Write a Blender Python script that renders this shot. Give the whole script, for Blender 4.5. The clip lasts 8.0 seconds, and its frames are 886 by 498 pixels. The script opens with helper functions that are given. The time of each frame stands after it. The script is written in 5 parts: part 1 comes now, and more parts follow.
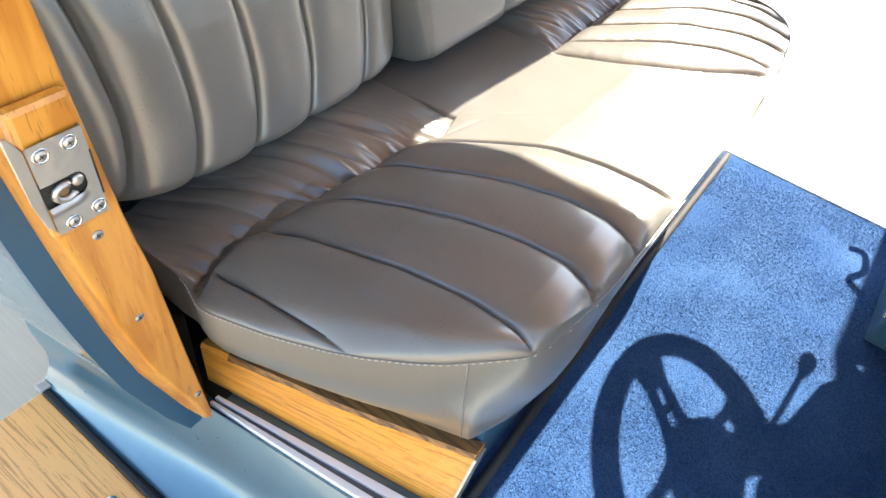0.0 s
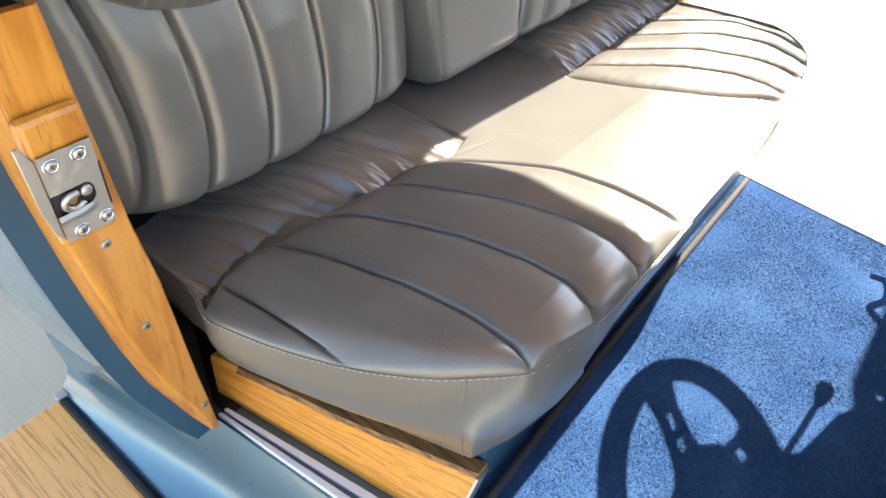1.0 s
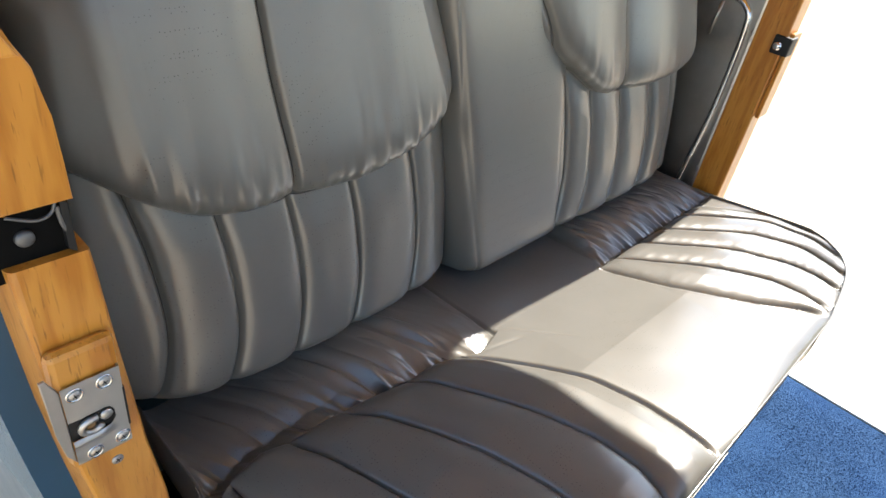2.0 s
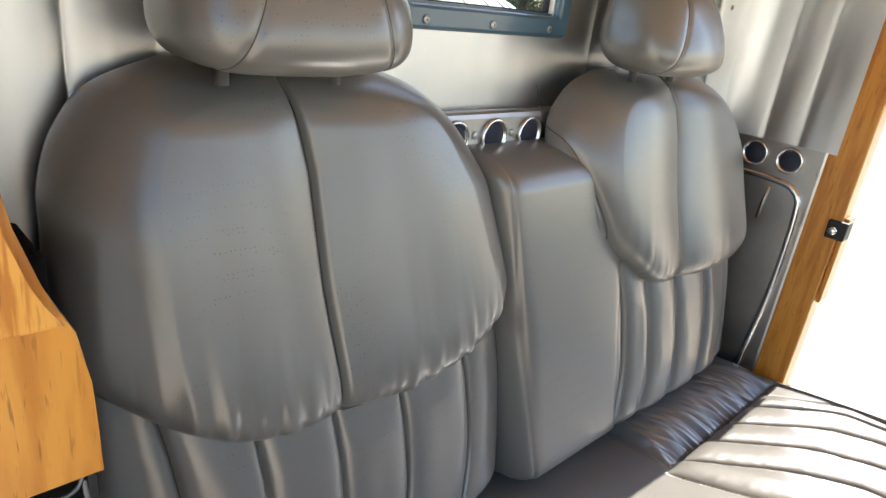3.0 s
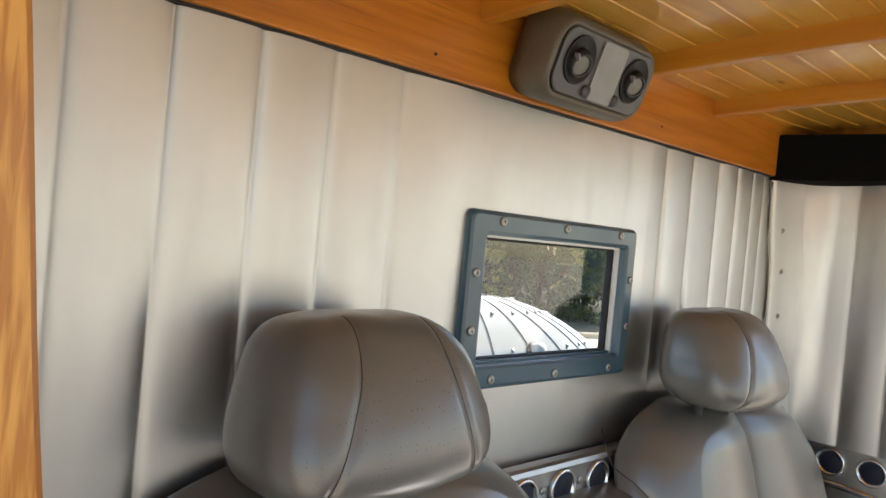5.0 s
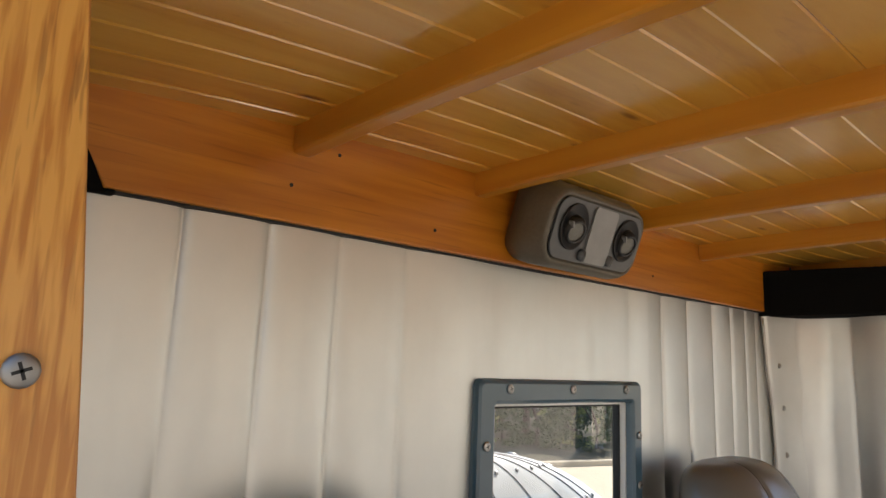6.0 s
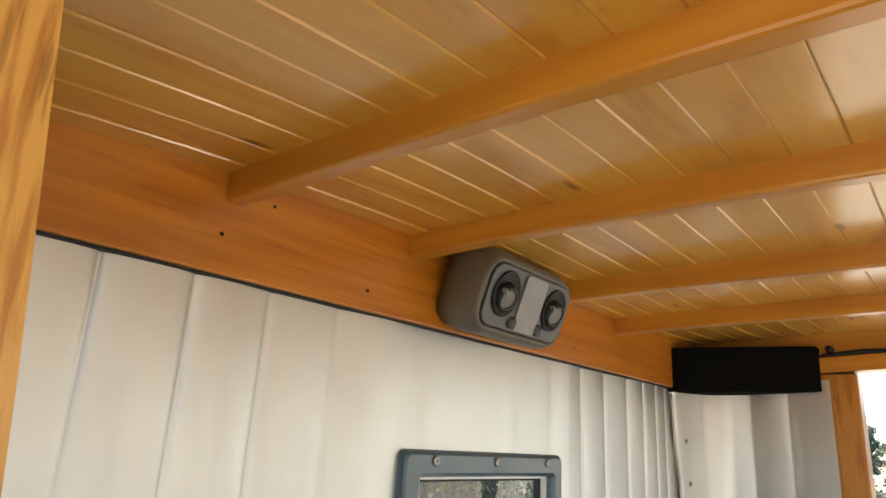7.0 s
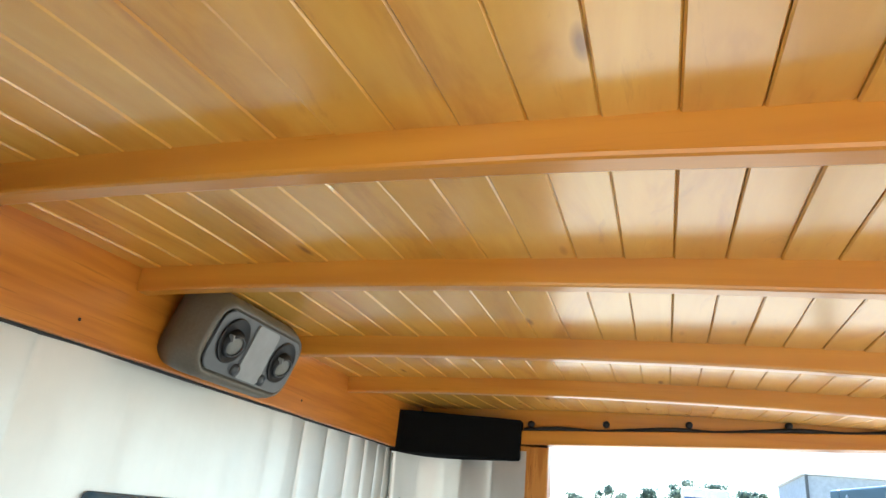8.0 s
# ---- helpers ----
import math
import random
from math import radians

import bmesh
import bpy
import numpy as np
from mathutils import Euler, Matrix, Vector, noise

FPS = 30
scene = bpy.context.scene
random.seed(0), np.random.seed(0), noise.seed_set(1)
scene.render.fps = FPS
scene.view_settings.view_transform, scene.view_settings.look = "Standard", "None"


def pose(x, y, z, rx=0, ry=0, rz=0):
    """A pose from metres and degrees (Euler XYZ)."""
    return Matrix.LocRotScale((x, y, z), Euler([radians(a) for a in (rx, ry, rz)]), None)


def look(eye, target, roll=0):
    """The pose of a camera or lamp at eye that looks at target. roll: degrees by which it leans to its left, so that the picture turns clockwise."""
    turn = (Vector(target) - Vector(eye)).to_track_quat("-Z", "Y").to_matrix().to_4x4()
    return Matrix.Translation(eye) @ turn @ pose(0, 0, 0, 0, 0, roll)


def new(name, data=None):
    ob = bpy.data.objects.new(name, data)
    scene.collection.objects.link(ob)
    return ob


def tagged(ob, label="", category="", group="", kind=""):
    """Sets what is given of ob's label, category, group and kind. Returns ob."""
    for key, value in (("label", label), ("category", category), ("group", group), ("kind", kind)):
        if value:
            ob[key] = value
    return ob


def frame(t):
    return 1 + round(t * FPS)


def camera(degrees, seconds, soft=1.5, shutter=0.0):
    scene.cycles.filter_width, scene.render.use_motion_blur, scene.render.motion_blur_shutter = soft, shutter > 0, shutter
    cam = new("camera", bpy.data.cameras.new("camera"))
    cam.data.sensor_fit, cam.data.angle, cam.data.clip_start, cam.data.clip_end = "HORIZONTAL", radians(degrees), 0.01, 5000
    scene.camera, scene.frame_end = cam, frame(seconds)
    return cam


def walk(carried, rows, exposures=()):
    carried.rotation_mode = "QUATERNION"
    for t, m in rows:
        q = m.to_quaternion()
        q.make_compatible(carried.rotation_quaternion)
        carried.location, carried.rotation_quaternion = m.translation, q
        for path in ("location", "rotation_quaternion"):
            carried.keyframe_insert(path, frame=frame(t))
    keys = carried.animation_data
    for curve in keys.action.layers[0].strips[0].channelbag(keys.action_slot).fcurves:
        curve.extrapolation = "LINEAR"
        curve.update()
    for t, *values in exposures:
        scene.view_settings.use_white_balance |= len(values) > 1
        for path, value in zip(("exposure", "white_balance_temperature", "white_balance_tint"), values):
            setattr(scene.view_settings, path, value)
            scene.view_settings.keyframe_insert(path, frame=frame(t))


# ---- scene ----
cam = camera(67.6, 8.0)
PATH = [
    (0, (-0.149, -0.741, 1.536), (1.041, -0.058, 0.081), 10.0),
    (0.5, (-0.153, -0.784, 1.517), (0.988, -0.097, 0.025), 8.2),
    (1, (-0.142, -0.77, 1.541), (1.036, 0.011, 0.126), 8.4),
    (1.5, (-0.127, -0.739, 1.57), (1.092, 0.173, 0.273), 8.9),
    (2, (-0.094, -0.712, 1.61), (1.189, 0.317, 0.471), 9.9),
    (2.2, (-0.085, -0.702, 1.621), (1.206, 0.401, 0.565), 9.0),
    (3.3, (-0.06, -0.603, 1.64), (1.293, 0.72, 0.993), 8.0),
    (3.5, (-0.058, -0.594, 1.656), (1.293, 0.756, 1.063), 8.4),
    (4, (-0.055, -0.572, 1.683), (1.291, 0.849, 1.274), 8.1),
    (4.2, (-0.058, -0.56, 1.699), (1.272, 0.893, 1.355), 8.4),
    (5.3, (-0.077, -0.54, 1.768), (1.251, 0.955, 1.814), 4.4),
    (5.5, (-0.082, -0.534, 1.776), (1.244, 0.96, 1.863), 3.9),
    (6, (-0.091, -0.52, 1.803), (1.249, 0.925, 2.148), 2.3),
    (6.5, (-0.084, -0.496, 1.798), (1.33, 0.824, 2.305), 2.9),
    (7, (-0.097, -0.485, 1.798), (1.392, 0.727, 2.36), 3.2),
    (7.5, (-0.111, -0.512, 1.818), (1.542, 0.367, 2.522), 6.4),
    (8, (-0.116, -0.547, 1.801), (1.632, 0.073, 2.55), 6.3),
]
walk(cam, [(t, look(eye, target, roll)) for t, eye, target, roll in PATH],
     [(0.0, 2.68, 7230, 10), (1.0, 2.48, 7230, 10), (1.5, 2.14, 7000, 10), (2.0, 1.76, 6800, 10), (2.2, 1.79, 6800, 10), (3.5, 2.15, 6500, 11), (4.2, 1.95, 6450, 11), (5.3, 1.32, 6520, 12), (5.5, 1.22, 6670, 13), (6.0, 1.00, 6700, 14), (6.5, 1.24, 6700, 10), (7.0, 1.50, 6500, 9), (7.5, 1.82, 5800, 4), (8.0, 1.92, 5450, 1)])

# ---- world, sun ----
SUN_EL, SUN_AZ = radians(47.5), radians(91.0)
world = bpy.data.worlds.new("World")
scene.world = world
world.use_nodes = True
wn = world.node_tree.nodes
sky = wn.new("ShaderNodeTexSky")
sky.sky_type = 'NISHITA'
sky.sun_disc = False
sky.dust_density = 0.6
sky.sun_elevation, sky.sun_rotation = SUN_EL, SUN_AZ
wn["Background"].inputs["Strength"].default_value = 0.13
world.node_tree.links.new(sky.outputs[0], wn["Background"].inputs["Color"])
sun_data = bpy.data.lights.new("sun", 'SUN')
sun_data.energy, sun_data.angle, sun_data.color = 4.3, radians(0.53), (1.0, 0.95, 0.87)
sun = new("sun", sun_data)
SUN_DIR = Vector((math.cos(SUN_EL) * math.sin(SUN_AZ), math.cos(SUN_EL) * math.cos(SUN_AZ), math.sin(SUN_EL)))
sun.matrix_world = look(SUN_DIR * 20, (0, 0, 0))

# ---- materials ----


def material(name, rough=0.5, metal=0.0):
    m = bpy.data.materials.new(name)
    m.use_nodes = True
    b = m.node_tree.nodes["Principled BSDF"]
    b.inputs["Roughness"].default_value = rough
    b.inputs["Metallic"].default_value = metal
    return m, m.node_tree, b


def coords(nt, scale=(1, 1, 1), turn=(0, 0, 0)):
    c = nt.nodes.new("ShaderNodeTexCoord")
    mp = nt.nodes.new("ShaderNodeMapping")
    mp.inputs["Scale"].default_value = scale
    mp.inputs["Rotation"].default_value = turn
    nt.links.new(c.outputs["Object"], mp.inputs["Vector"])
    return mp.outputs["Vector"]


def noise_tex(nt, vec, scale, detail=4, rough=0.55, distort=0.0):
    n = nt.nodes.new("ShaderNodeTexNoise")
    n.inputs["Scale"].default_value = scale
    n.inputs["Detail"].default_value = detail
    n.inputs["Roughness"].default_value = rough
    n.inputs["Distortion"].default_value = distort
    nt.links.new(vec, n.inputs["Vector"])
    return n.outputs["Fac"]


def ramp(nt, fac, stops):
    r = nt.nodes.new("ShaderNodeValToRGB")
    e = r.color_ramp.elements
    while len(e) < len(stops):
        e.new(0.5)
    for k, (p, c) in zip(e, stops):
        k.position, k.color = p, (*c, 1)
    nt.links.new(fac, r.inputs["Fac"])
    return r.outputs["Color"]


def mix(nt, fac, a, b, mode='MIX'):
    m = nt.nodes.new("ShaderNodeMix")
    m.data_type, m.blend_type = 'RGBA', mode
    for key, value in ((0, fac), (6, a), (7, b)):
        if isinstance(value, (int, float)):
            m.inputs[key].default_value = value
        elif isinstance(value, tuple):
            m.inputs[key].default_value = (*value, 1)
        else:
            nt.links.new(value, m.inputs[key])
    return m.outputs[2]


def bump(nt, b, height, strength, distance, before=None):
    n = nt.nodes.new("ShaderNodeBump")
    n.inputs["Strength"].default_value = strength
    n.inputs["Distance"].default_value = distance
    nt.links.new(height, n.inputs["Height"])
    if before is not None:
        nt.links.new(before, n.inputs["Normal"])
    nt.links.new(n.outputs["Normal"], b.inputs["Normal"])
    return n.outputs["Normal"]


def span(nt, fac, lo, hi):
    r = nt.nodes.new("ShaderNodeMapRange")
    r.inputs["To Min"].default_value, r.inputs["To Max"].default_value = lo, hi
    nt.links.new(fac, r.inputs["Value"])
    return r.outputs["Result"]


def leather_material():
    """Grey-taupe seat leather: soft blotches, a fine grain, rows of tiny perforations and a satin sheen."""
    m, nt, b = material("leather", 0.3)
    v = coords(nt)
    big = noise_tex(nt, v, 5, 5)
    fine = noise_tex(nt, v, 90, 3)
    col = ramp(nt, big, [(0.05, (0.122, 0.118, 0.105)), (0.95, (0.163, 0.157, 0.140))])
    col = mix(nt, span(nt, fine, 0.0, 0.25), col, (0.110, 0.107, 0.099))
    dots = nt.nodes.new("ShaderNodeTexVoronoi")
    dots.inputs["Scale"].default_value = 210.0
    dots.inputs["Randomness"].default_value = 0.35
    nt.links.new(v, dots.inputs["Vector"])
    patch = ramp(nt, noise_tex(nt, v, 7, 2), [(0.46, (0, 0, 0)), (0.60, (0.9, 0.9, 0.9))])
    hole = ramp(nt, dots.outputs["Distance"], [(0.10, (1, 1, 1)), (0.17, (0, 0, 0))])
    col = mix(nt, mix(nt, 1.0, patch, hole, 'MULTIPLY'), col, (0.03, 0.028, 0.024))
    nt.links.new(col, b.inputs["Base Color"])
    nt.links.new(span(nt, noise_tex(nt, v, 9, 3), 0.27, 0.36), b.inputs["Roughness"])
    grain = bump(nt, b, noise_tex(nt, v, 190, 2, 0.5), 0.06, 0.0008)
    bump(nt, b, noise_tex(nt, v, 38, 4, 0.6), 0.10, 0.0012, grain)
    b.inputs["Coat Weight"].default_value = 0.4
    b.inputs["Coat Roughness"].default_value = 0.25
    b.inputs["Specular IOR Level"].default_value = 0.75
    return m


def wood_material(name, light, dark, axis, rough=0.28, figure=0.5, pore=0.25, coat=0.4):
    """Varnished wood: long streaks, a flame figure and fine pores along one axis."""
    m, nt, b = material(name, rough)
    sc = [30.0, 30.0, 30.0]
    sc[axis] = 2.0
    v = coords(nt, tuple(sc))
    g = noise_tex(nt, v, 1.0, 4, 0.5, 0.4)
    bands = nt.nodes.new("ShaderNodeTexWave")
    bands.wave_type, bands.bands_direction = 'BANDS', 'DIAGONAL'
    bands.inputs["Scale"].default_value = 0.55
    bands.inputs["Distortion"].default_value = 7.0
    bands.inputs["Detail"].default_value = 2.0
    bands.inputs["Detail Scale"].default_value = 0.8
    nt.links.new(v, bands.inputs["Vector"])
    sc2 = [210.0, 210.0, 210.0]
    sc2[axis] = 7.0
    pores = noise_tex(nt, coords(nt, tuple(sc2)), 1.0, 3, 0.7)
    big = noise_tex(nt, coords(nt), 4.0, 3)
    mid = tuple((p + q) / 2 for p, q in zip(dark, light))
    col = ramp(nt, g, [(0.38, mid), (0.58, light)])
    col = mix(nt, span(nt, bands.outputs["Fac"], 0.0, figure), col, dark)
    dash = ramp(nt, pores, [(0.34, (pore * 2, pore * 2, pore * 2)), (0.42, (0, 0, 0))])
    col = mix(nt, dash, col, tuple(k * 0.6 for k in dark))
    col = mix(nt, span(nt, big, -0.15, 0.35), col, mid)
    info = nt.nodes.new("ShaderNodeNewGeometry")
    tint = ramp(nt, info.outputs["Random Per Island"], [(0.0, (0.80, 0.74, 0.68)), (0.5, (1, 1, 1)), (1.0, (1.0, 0.96, 0.86))])
    col = mix(nt, 0.7, col, tint, 'MULTIPLY')
    nt.links.new(col, b.inputs["Base Color"])
    nt.links.new(span(nt, pores, rough - 0.05, rough + 0.12), b.inputs["Roughness"])
    b.inputs["Coat Weight"].default_value = coat
    b.inputs["Coat Roughness"].default_value = 0.14
    bump(nt, b, pores, 0.06, 0.001)
    return m


def plank_material():
    """Smooth varnished pine: soft blotches along the boards, faint grain, a few knots."""
    m, nt, b = material("pine_plank_wood", 0.22)
    blot = noise_tex(nt, coords(nt, (3.0, 14.0, 5.0)), 1.0, 5, 0.6, 0.8)
    col = ramp(nt, blot, [(0.28, (0.53, 0.222, 0.022)), (0.45, (0.69, 0.358, 0.046)), (0.72, (0.77, 0.450, 0.078))])
    grain = noise_tex(nt, coords(nt, (2.5, 120.0, 20.0)), 1.0, 3, 0.5, 0.2)
    col = mix(nt, span(nt, grain, -0.12, 0.26), col, (0.52, 0.25, 0.05))
    spots = nt.nodes.new("ShaderNodeTexVoronoi")
    spots.inputs["Scale"].default_value = 1.0
    nt.links.new(coords(nt, (7.0, 23.0, 7.0)), spots.inputs["Vector"])
    knot = ramp(nt, spots.outputs["Distance"], [(0.05, (0.85, 0.85, 0.85)), (0.13, (0, 0, 0))])
    stain = ramp(nt, noise_tex(nt, coords(nt, (5.0, 22.0, 5.0)), 1.0, 6, 0.7, 1.5), [(0.60, (0, 0, 0)), (0.76, (0.55, 0.55, 0.55))])
    col = mix(nt, stain, col, (0.34, 0.14, 0.03))
    col = mix(nt, knot, col, (0.22, 0.085, 0.02))
    info = nt.nodes.new("ShaderNodeNewGeometry")
    tint = ramp(nt, info.outputs["Random Per Island"], [(0.0, (0.86, 0.76, 0.62)), (0.35, (1, 0.95, 0.86)), (0.7, (1, 1, 1)), (1.0, (1.0, 0.92, 0.76))])
    col = mix(nt, 0.8, col, tint, 'MULTIPLY')
    nt.links.new(col, b.inputs["Base Color"])
    nt.links.new(span(nt, blot, 0.40, 0.55), b.inputs["Roughness"])
    b.inputs["Coat Weight"].default_value = 1.0
    b.inputs["Coat IOR"].default_value = 1.75
    b.inputs["Coat Roughness"].default_value = 0.20
    b.inputs["Specular IOR Level"].default_value = 0.15
    bump(nt, b, noise_tex(nt, coords(nt, (4.0, 40.0, 10.0)), 1.0, 3), 0.06, 0.002)
    return m


def oak_material(name, light, dark, axis, pore, across=70.0, along=8.0, edge=(0.38, 0.56), rough=0.3):
    """Varnished oak: a flame figure or long grain lines, with short dark pores along them."""
    m, nt, b = material(name, rough)
    sc = [across] * 3
    sc[axis] = along
    flame = noise_tex(nt, coords(nt, tuple(sc)), 1.0, 3, 0.45, 0.35)
    mid = tuple((p + q) / 2 for p, q in zip(light, dark))
    col = ramp(nt, flame, [(edge[0], dark), ((edge[0] + edge[1]) / 2, mid), (edge[1], light)])
    fine = [380.0] * 3
    fine[axis] = 30.0 if along > 5 else 9.0
    pores = noise_tex(nt, coords(nt, tuple(fine)), 1.0, 2, 0.6)
    patch = [20.0] * 3
    patch[axis] = 9.0
    where = noise_tex(nt, coords(nt, tuple(patch)), 1.0, 3)
    dash = ramp(nt, pores, [(0.33, (pore, pore, pore)), (0.40, (0, 0, 0))])
    col = mix(nt, mix(nt, span(nt, where, -0.8, 2.1), (0, 0, 0), dash), col, tuple(k * 0.3 for k in dark))
    col = mix(nt, span(nt, noise_tex(nt, coords(nt), 7.0, 3), -0.1, 0.25), col, mid)
    nt.links.new(col, b.inputs["Base Color"])
    nt.links.new(span(nt, pores, rough + 0.1, rough - 0.06), b.inputs["Roughness"])
    b.inputs["Coat Weight"].default_value = 0.2
    b.inputs["Coat Roughness"].default_value = 0.2
    bump(nt, b, pores, 0.12, 0.0012)
    return m


def metal_material(name, colour, rough, brushed=0.0, dirt=0.15, metal=1.0):
    m, nt, b = material(name, rough, metal)
    v = coords(nt)
    n = noise_tex(nt, v, 6, 6, 0.6)
    dark = tuple(c * (1 - dirt * 2) for c in colour)
    nt.links.new(ramp(nt, n, [(0.25, dark), (0.6, colour)]), b.inputs["Base Color"])
    nt.links.new(span(nt, noise_tex(nt, coords(nt, (70, 70, 6)), 1.0, 4), rough - 0.08, rough + 0.1), b.inputs["Roughness"])
    if brushed:
        bump(nt, b, noise_tex(nt, v, 40, 5), brushed, 0.002)
    return m


def paint_material(name, colour, rough=0.25, metal=0.0, coat=0.6):
    m, nt, b = material(name, rough, metal)
    v = coords(nt)
    n = noise_tex(nt, v, 9, 5)
    nt.links.new(ramp(nt, n, [(0.3, tuple(c * 0.86 for c in colour)), (0.7, colour)]), b.inputs["Base Color"])
    nt.links.new(span(nt, noise_tex(nt, v, 60, 4), rough - 0.05, rough + 0.1), b.inputs["Roughness"])
    b.inputs["Coat Weight"].default_value = coat
    b.inputs["Coat Roughness"].default_value = 0.1
    bump(nt, b, noise_tex(nt, v, 220, 2), 0.03, 0.001)
    return m


def carpet_material():
    m, nt, b = material("carpet", 0.95)
    v = coords(nt)
    blot = noise_tex(nt, v, 7, 6, 0.65)
    tuft = noise_tex(nt, v, 380, 3, 0.7)
    col = ramp(nt, blot, [(0.3, (0.024, 0.073, 0.186)), (0.72, (0.050, 0.118, 0.250))])
    col = mix(nt, ramp(nt, tuft, [(0.34, (0.15, 0.15, 0.15)), (0.62, (1, 1, 1))]), (0.006, 0.028, 0.095), col)
    nt.links.new(col, b.inputs["Base Color"])
    b.inputs["Specular IOR Level"].default_value = 0.15
    bump(nt, b, tuft, 0.5, 0.004)
    return m


def concrete_material():
    m, nt, b = material("concrete", 0.9)
    v = coords(nt)
    n = noise_tex(nt, v, 1.3, 8, 0.6)
    s = noise_tex(nt, coords(nt, (40, 1.2, 3), (0, 0, 0.25)), 3.0, 4, 0.7)
    col = ramp(nt, n, [(0.3, (0.53, 0.435, 0.310)), (0.7, (0.64, 0.540, 0.395))])
    col = mix(nt, span(nt, s, -0.25, 0.85), col, (0.40, 0.340, 0.260))
    nt.links.new(col, b.inputs["Base Color"])
    bump(nt, b, noise_tex(nt, v, 90, 5), 0.3, 0.004)
    return m


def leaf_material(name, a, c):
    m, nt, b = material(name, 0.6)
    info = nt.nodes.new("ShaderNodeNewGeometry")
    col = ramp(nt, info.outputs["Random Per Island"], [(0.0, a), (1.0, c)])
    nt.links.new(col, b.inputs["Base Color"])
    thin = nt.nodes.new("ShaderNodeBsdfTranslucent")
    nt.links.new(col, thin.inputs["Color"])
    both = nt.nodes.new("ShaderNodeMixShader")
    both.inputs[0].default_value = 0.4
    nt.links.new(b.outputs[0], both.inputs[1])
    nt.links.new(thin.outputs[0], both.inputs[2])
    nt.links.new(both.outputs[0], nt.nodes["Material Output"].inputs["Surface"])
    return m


def plain_material(name, colour, rough=0.5, metal=0.0, grain=60.0, relief=0.05):
    m, nt, b = material(name, rough, metal)
    v = coords(nt)
    n = noise_tex(nt, v, grain, 4)
    nt.links.new(ramp(nt, n, [(0.3, tuple(k * 0.8 for k in colour)), (0.7, colour)]), b.inputs["Base Color"])
    bump(nt, b, n, relief, 0.001)
    return m


def glass_material():
    m, nt, b = material("glass", 0.0)
    b.inputs["Transmission Weight"].default_value = 1.0
    b.inputs["IOR"].default_value = 1.45
    b.inputs["Base Color"].default_value = (0.93, 0.96, 0.95, 1)
    return m


LEATHER = leather_material()
WOOD_DARK = oak_material("varnished_header_wood", (0.56, 0.208, 0.018), (0.40, 0.124, 0.009), 0, 0.35, 70.0, 5.0, (0.30, 0.64))
WOOD_BEAM = wood_material("varnished_beam_wood", (0.62, 0.276, 0.028), (0.42, 0.132, 0.010), 1, 0.28, 0.30, 0.04, 0.4)
WOOD_POST = oak_material("oak_post_wood", (0.55, 0.245, 0.040), (0.41, 0.155, 0.020), 2, 0.7)
WOOD_FLAME = oak_material("flame_oak_wood", (0.62, 0.295, 0.055), (0.41, 0.150, 0.018), 2, 0.5, 330.0, 26.0, (0.38, 0.58))
WOOD_PLANK = plank_material()
WOOD_RAIL = oak_material("oak_rail_wood", (0.72, 0.315, 0.056), (0.48, 0.180, 0.028), 1, 0.6, 200.0, 4.0, (0.35, 0.50))
WOOD_WORN = oak_material("weathered_oak_edge", (0.32, 0.140, 0.036), (0.085, 0.040, 0.014), 1, 0.8, 160.0, 6.0, (0.36, 0.60), 0.6)
WOOD_BOARD = oak_material("running_board_wood", (0.98, 0.46, 0.135), (0.66, 0.270, 0.070), 1, 0.5, 300.0, 7.0, (0.36, 0.46))
SEAM_THREAD = plain_material("dark_seam_thread", (0.050, 0.045, 0.038), 0.6, 0.0, 400.0, 0.2)
THREAD_PALE = plain_material("pale_stitch_thread", (0.46, 0.43, 0.36), 0.6, 0.0, 400.0, 0.2)
SHEET = metal_material("aluminium_sheet", (0.64, 0.64, 0.62), 0.42, 0.03, 0.05)
SHEET_SIDE = metal_material("polished_aluminium_sheet", (0.58, 0.58, 0.57), 0.36, 0.03, 0.06)
STEEL = metal_material("bare_steel", (0.50, 0.48, 0.45), 0.36, 0.05, 0.15)
SCREW_GREY = metal_material("grey_screw_steel", (0.40, 0.40, 0.40), 0.5, 0.0, 0.2)
CHROME = metal_material("bright_metal", (0.78, 0.78, 0.78), 0.2, 0.0, 0.1)
ZINC = metal_material("zinc_plate", (0.52, 0.51, 0.49), 0.44, 0.12, 0.2)
TREAD = metal_material("tread_aluminium", (0.86, 0.87, 0.88), 0.35, 0.02, 0.04, 0.2)
BLUE_FRAME = paint_material("slate_blue_paint", (0.055, 0.115, 0.165), 0.3, 0.0, 0.4)
BLUE_DARK = paint_material("dark_blue_paint", (0.017, 0.070, 0.130), 0.4, 0.0, 0.25)
BODY = paint_material("pale_blue_body_paint", (0.070, 0.165, 0.225), 0.28, 0.35, 1.0)
CARPET = carpet_material()
CONCRETE = concrete_material()
BLACK = plain_material("black_plastic", (0.006, 0.006, 0.007), 0.55)
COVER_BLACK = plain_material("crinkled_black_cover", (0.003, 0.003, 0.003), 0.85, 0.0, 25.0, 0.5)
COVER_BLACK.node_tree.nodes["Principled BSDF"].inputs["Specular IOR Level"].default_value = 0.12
DULL_STEEL = plain_material("dull_grey_steel", (0.16, 0.16, 0.16), 0.5, 0.6, 80.0, 0.2)
RUBBER = plain_material("black_rubber", (0.015, 0.015, 0.016), 0.7)
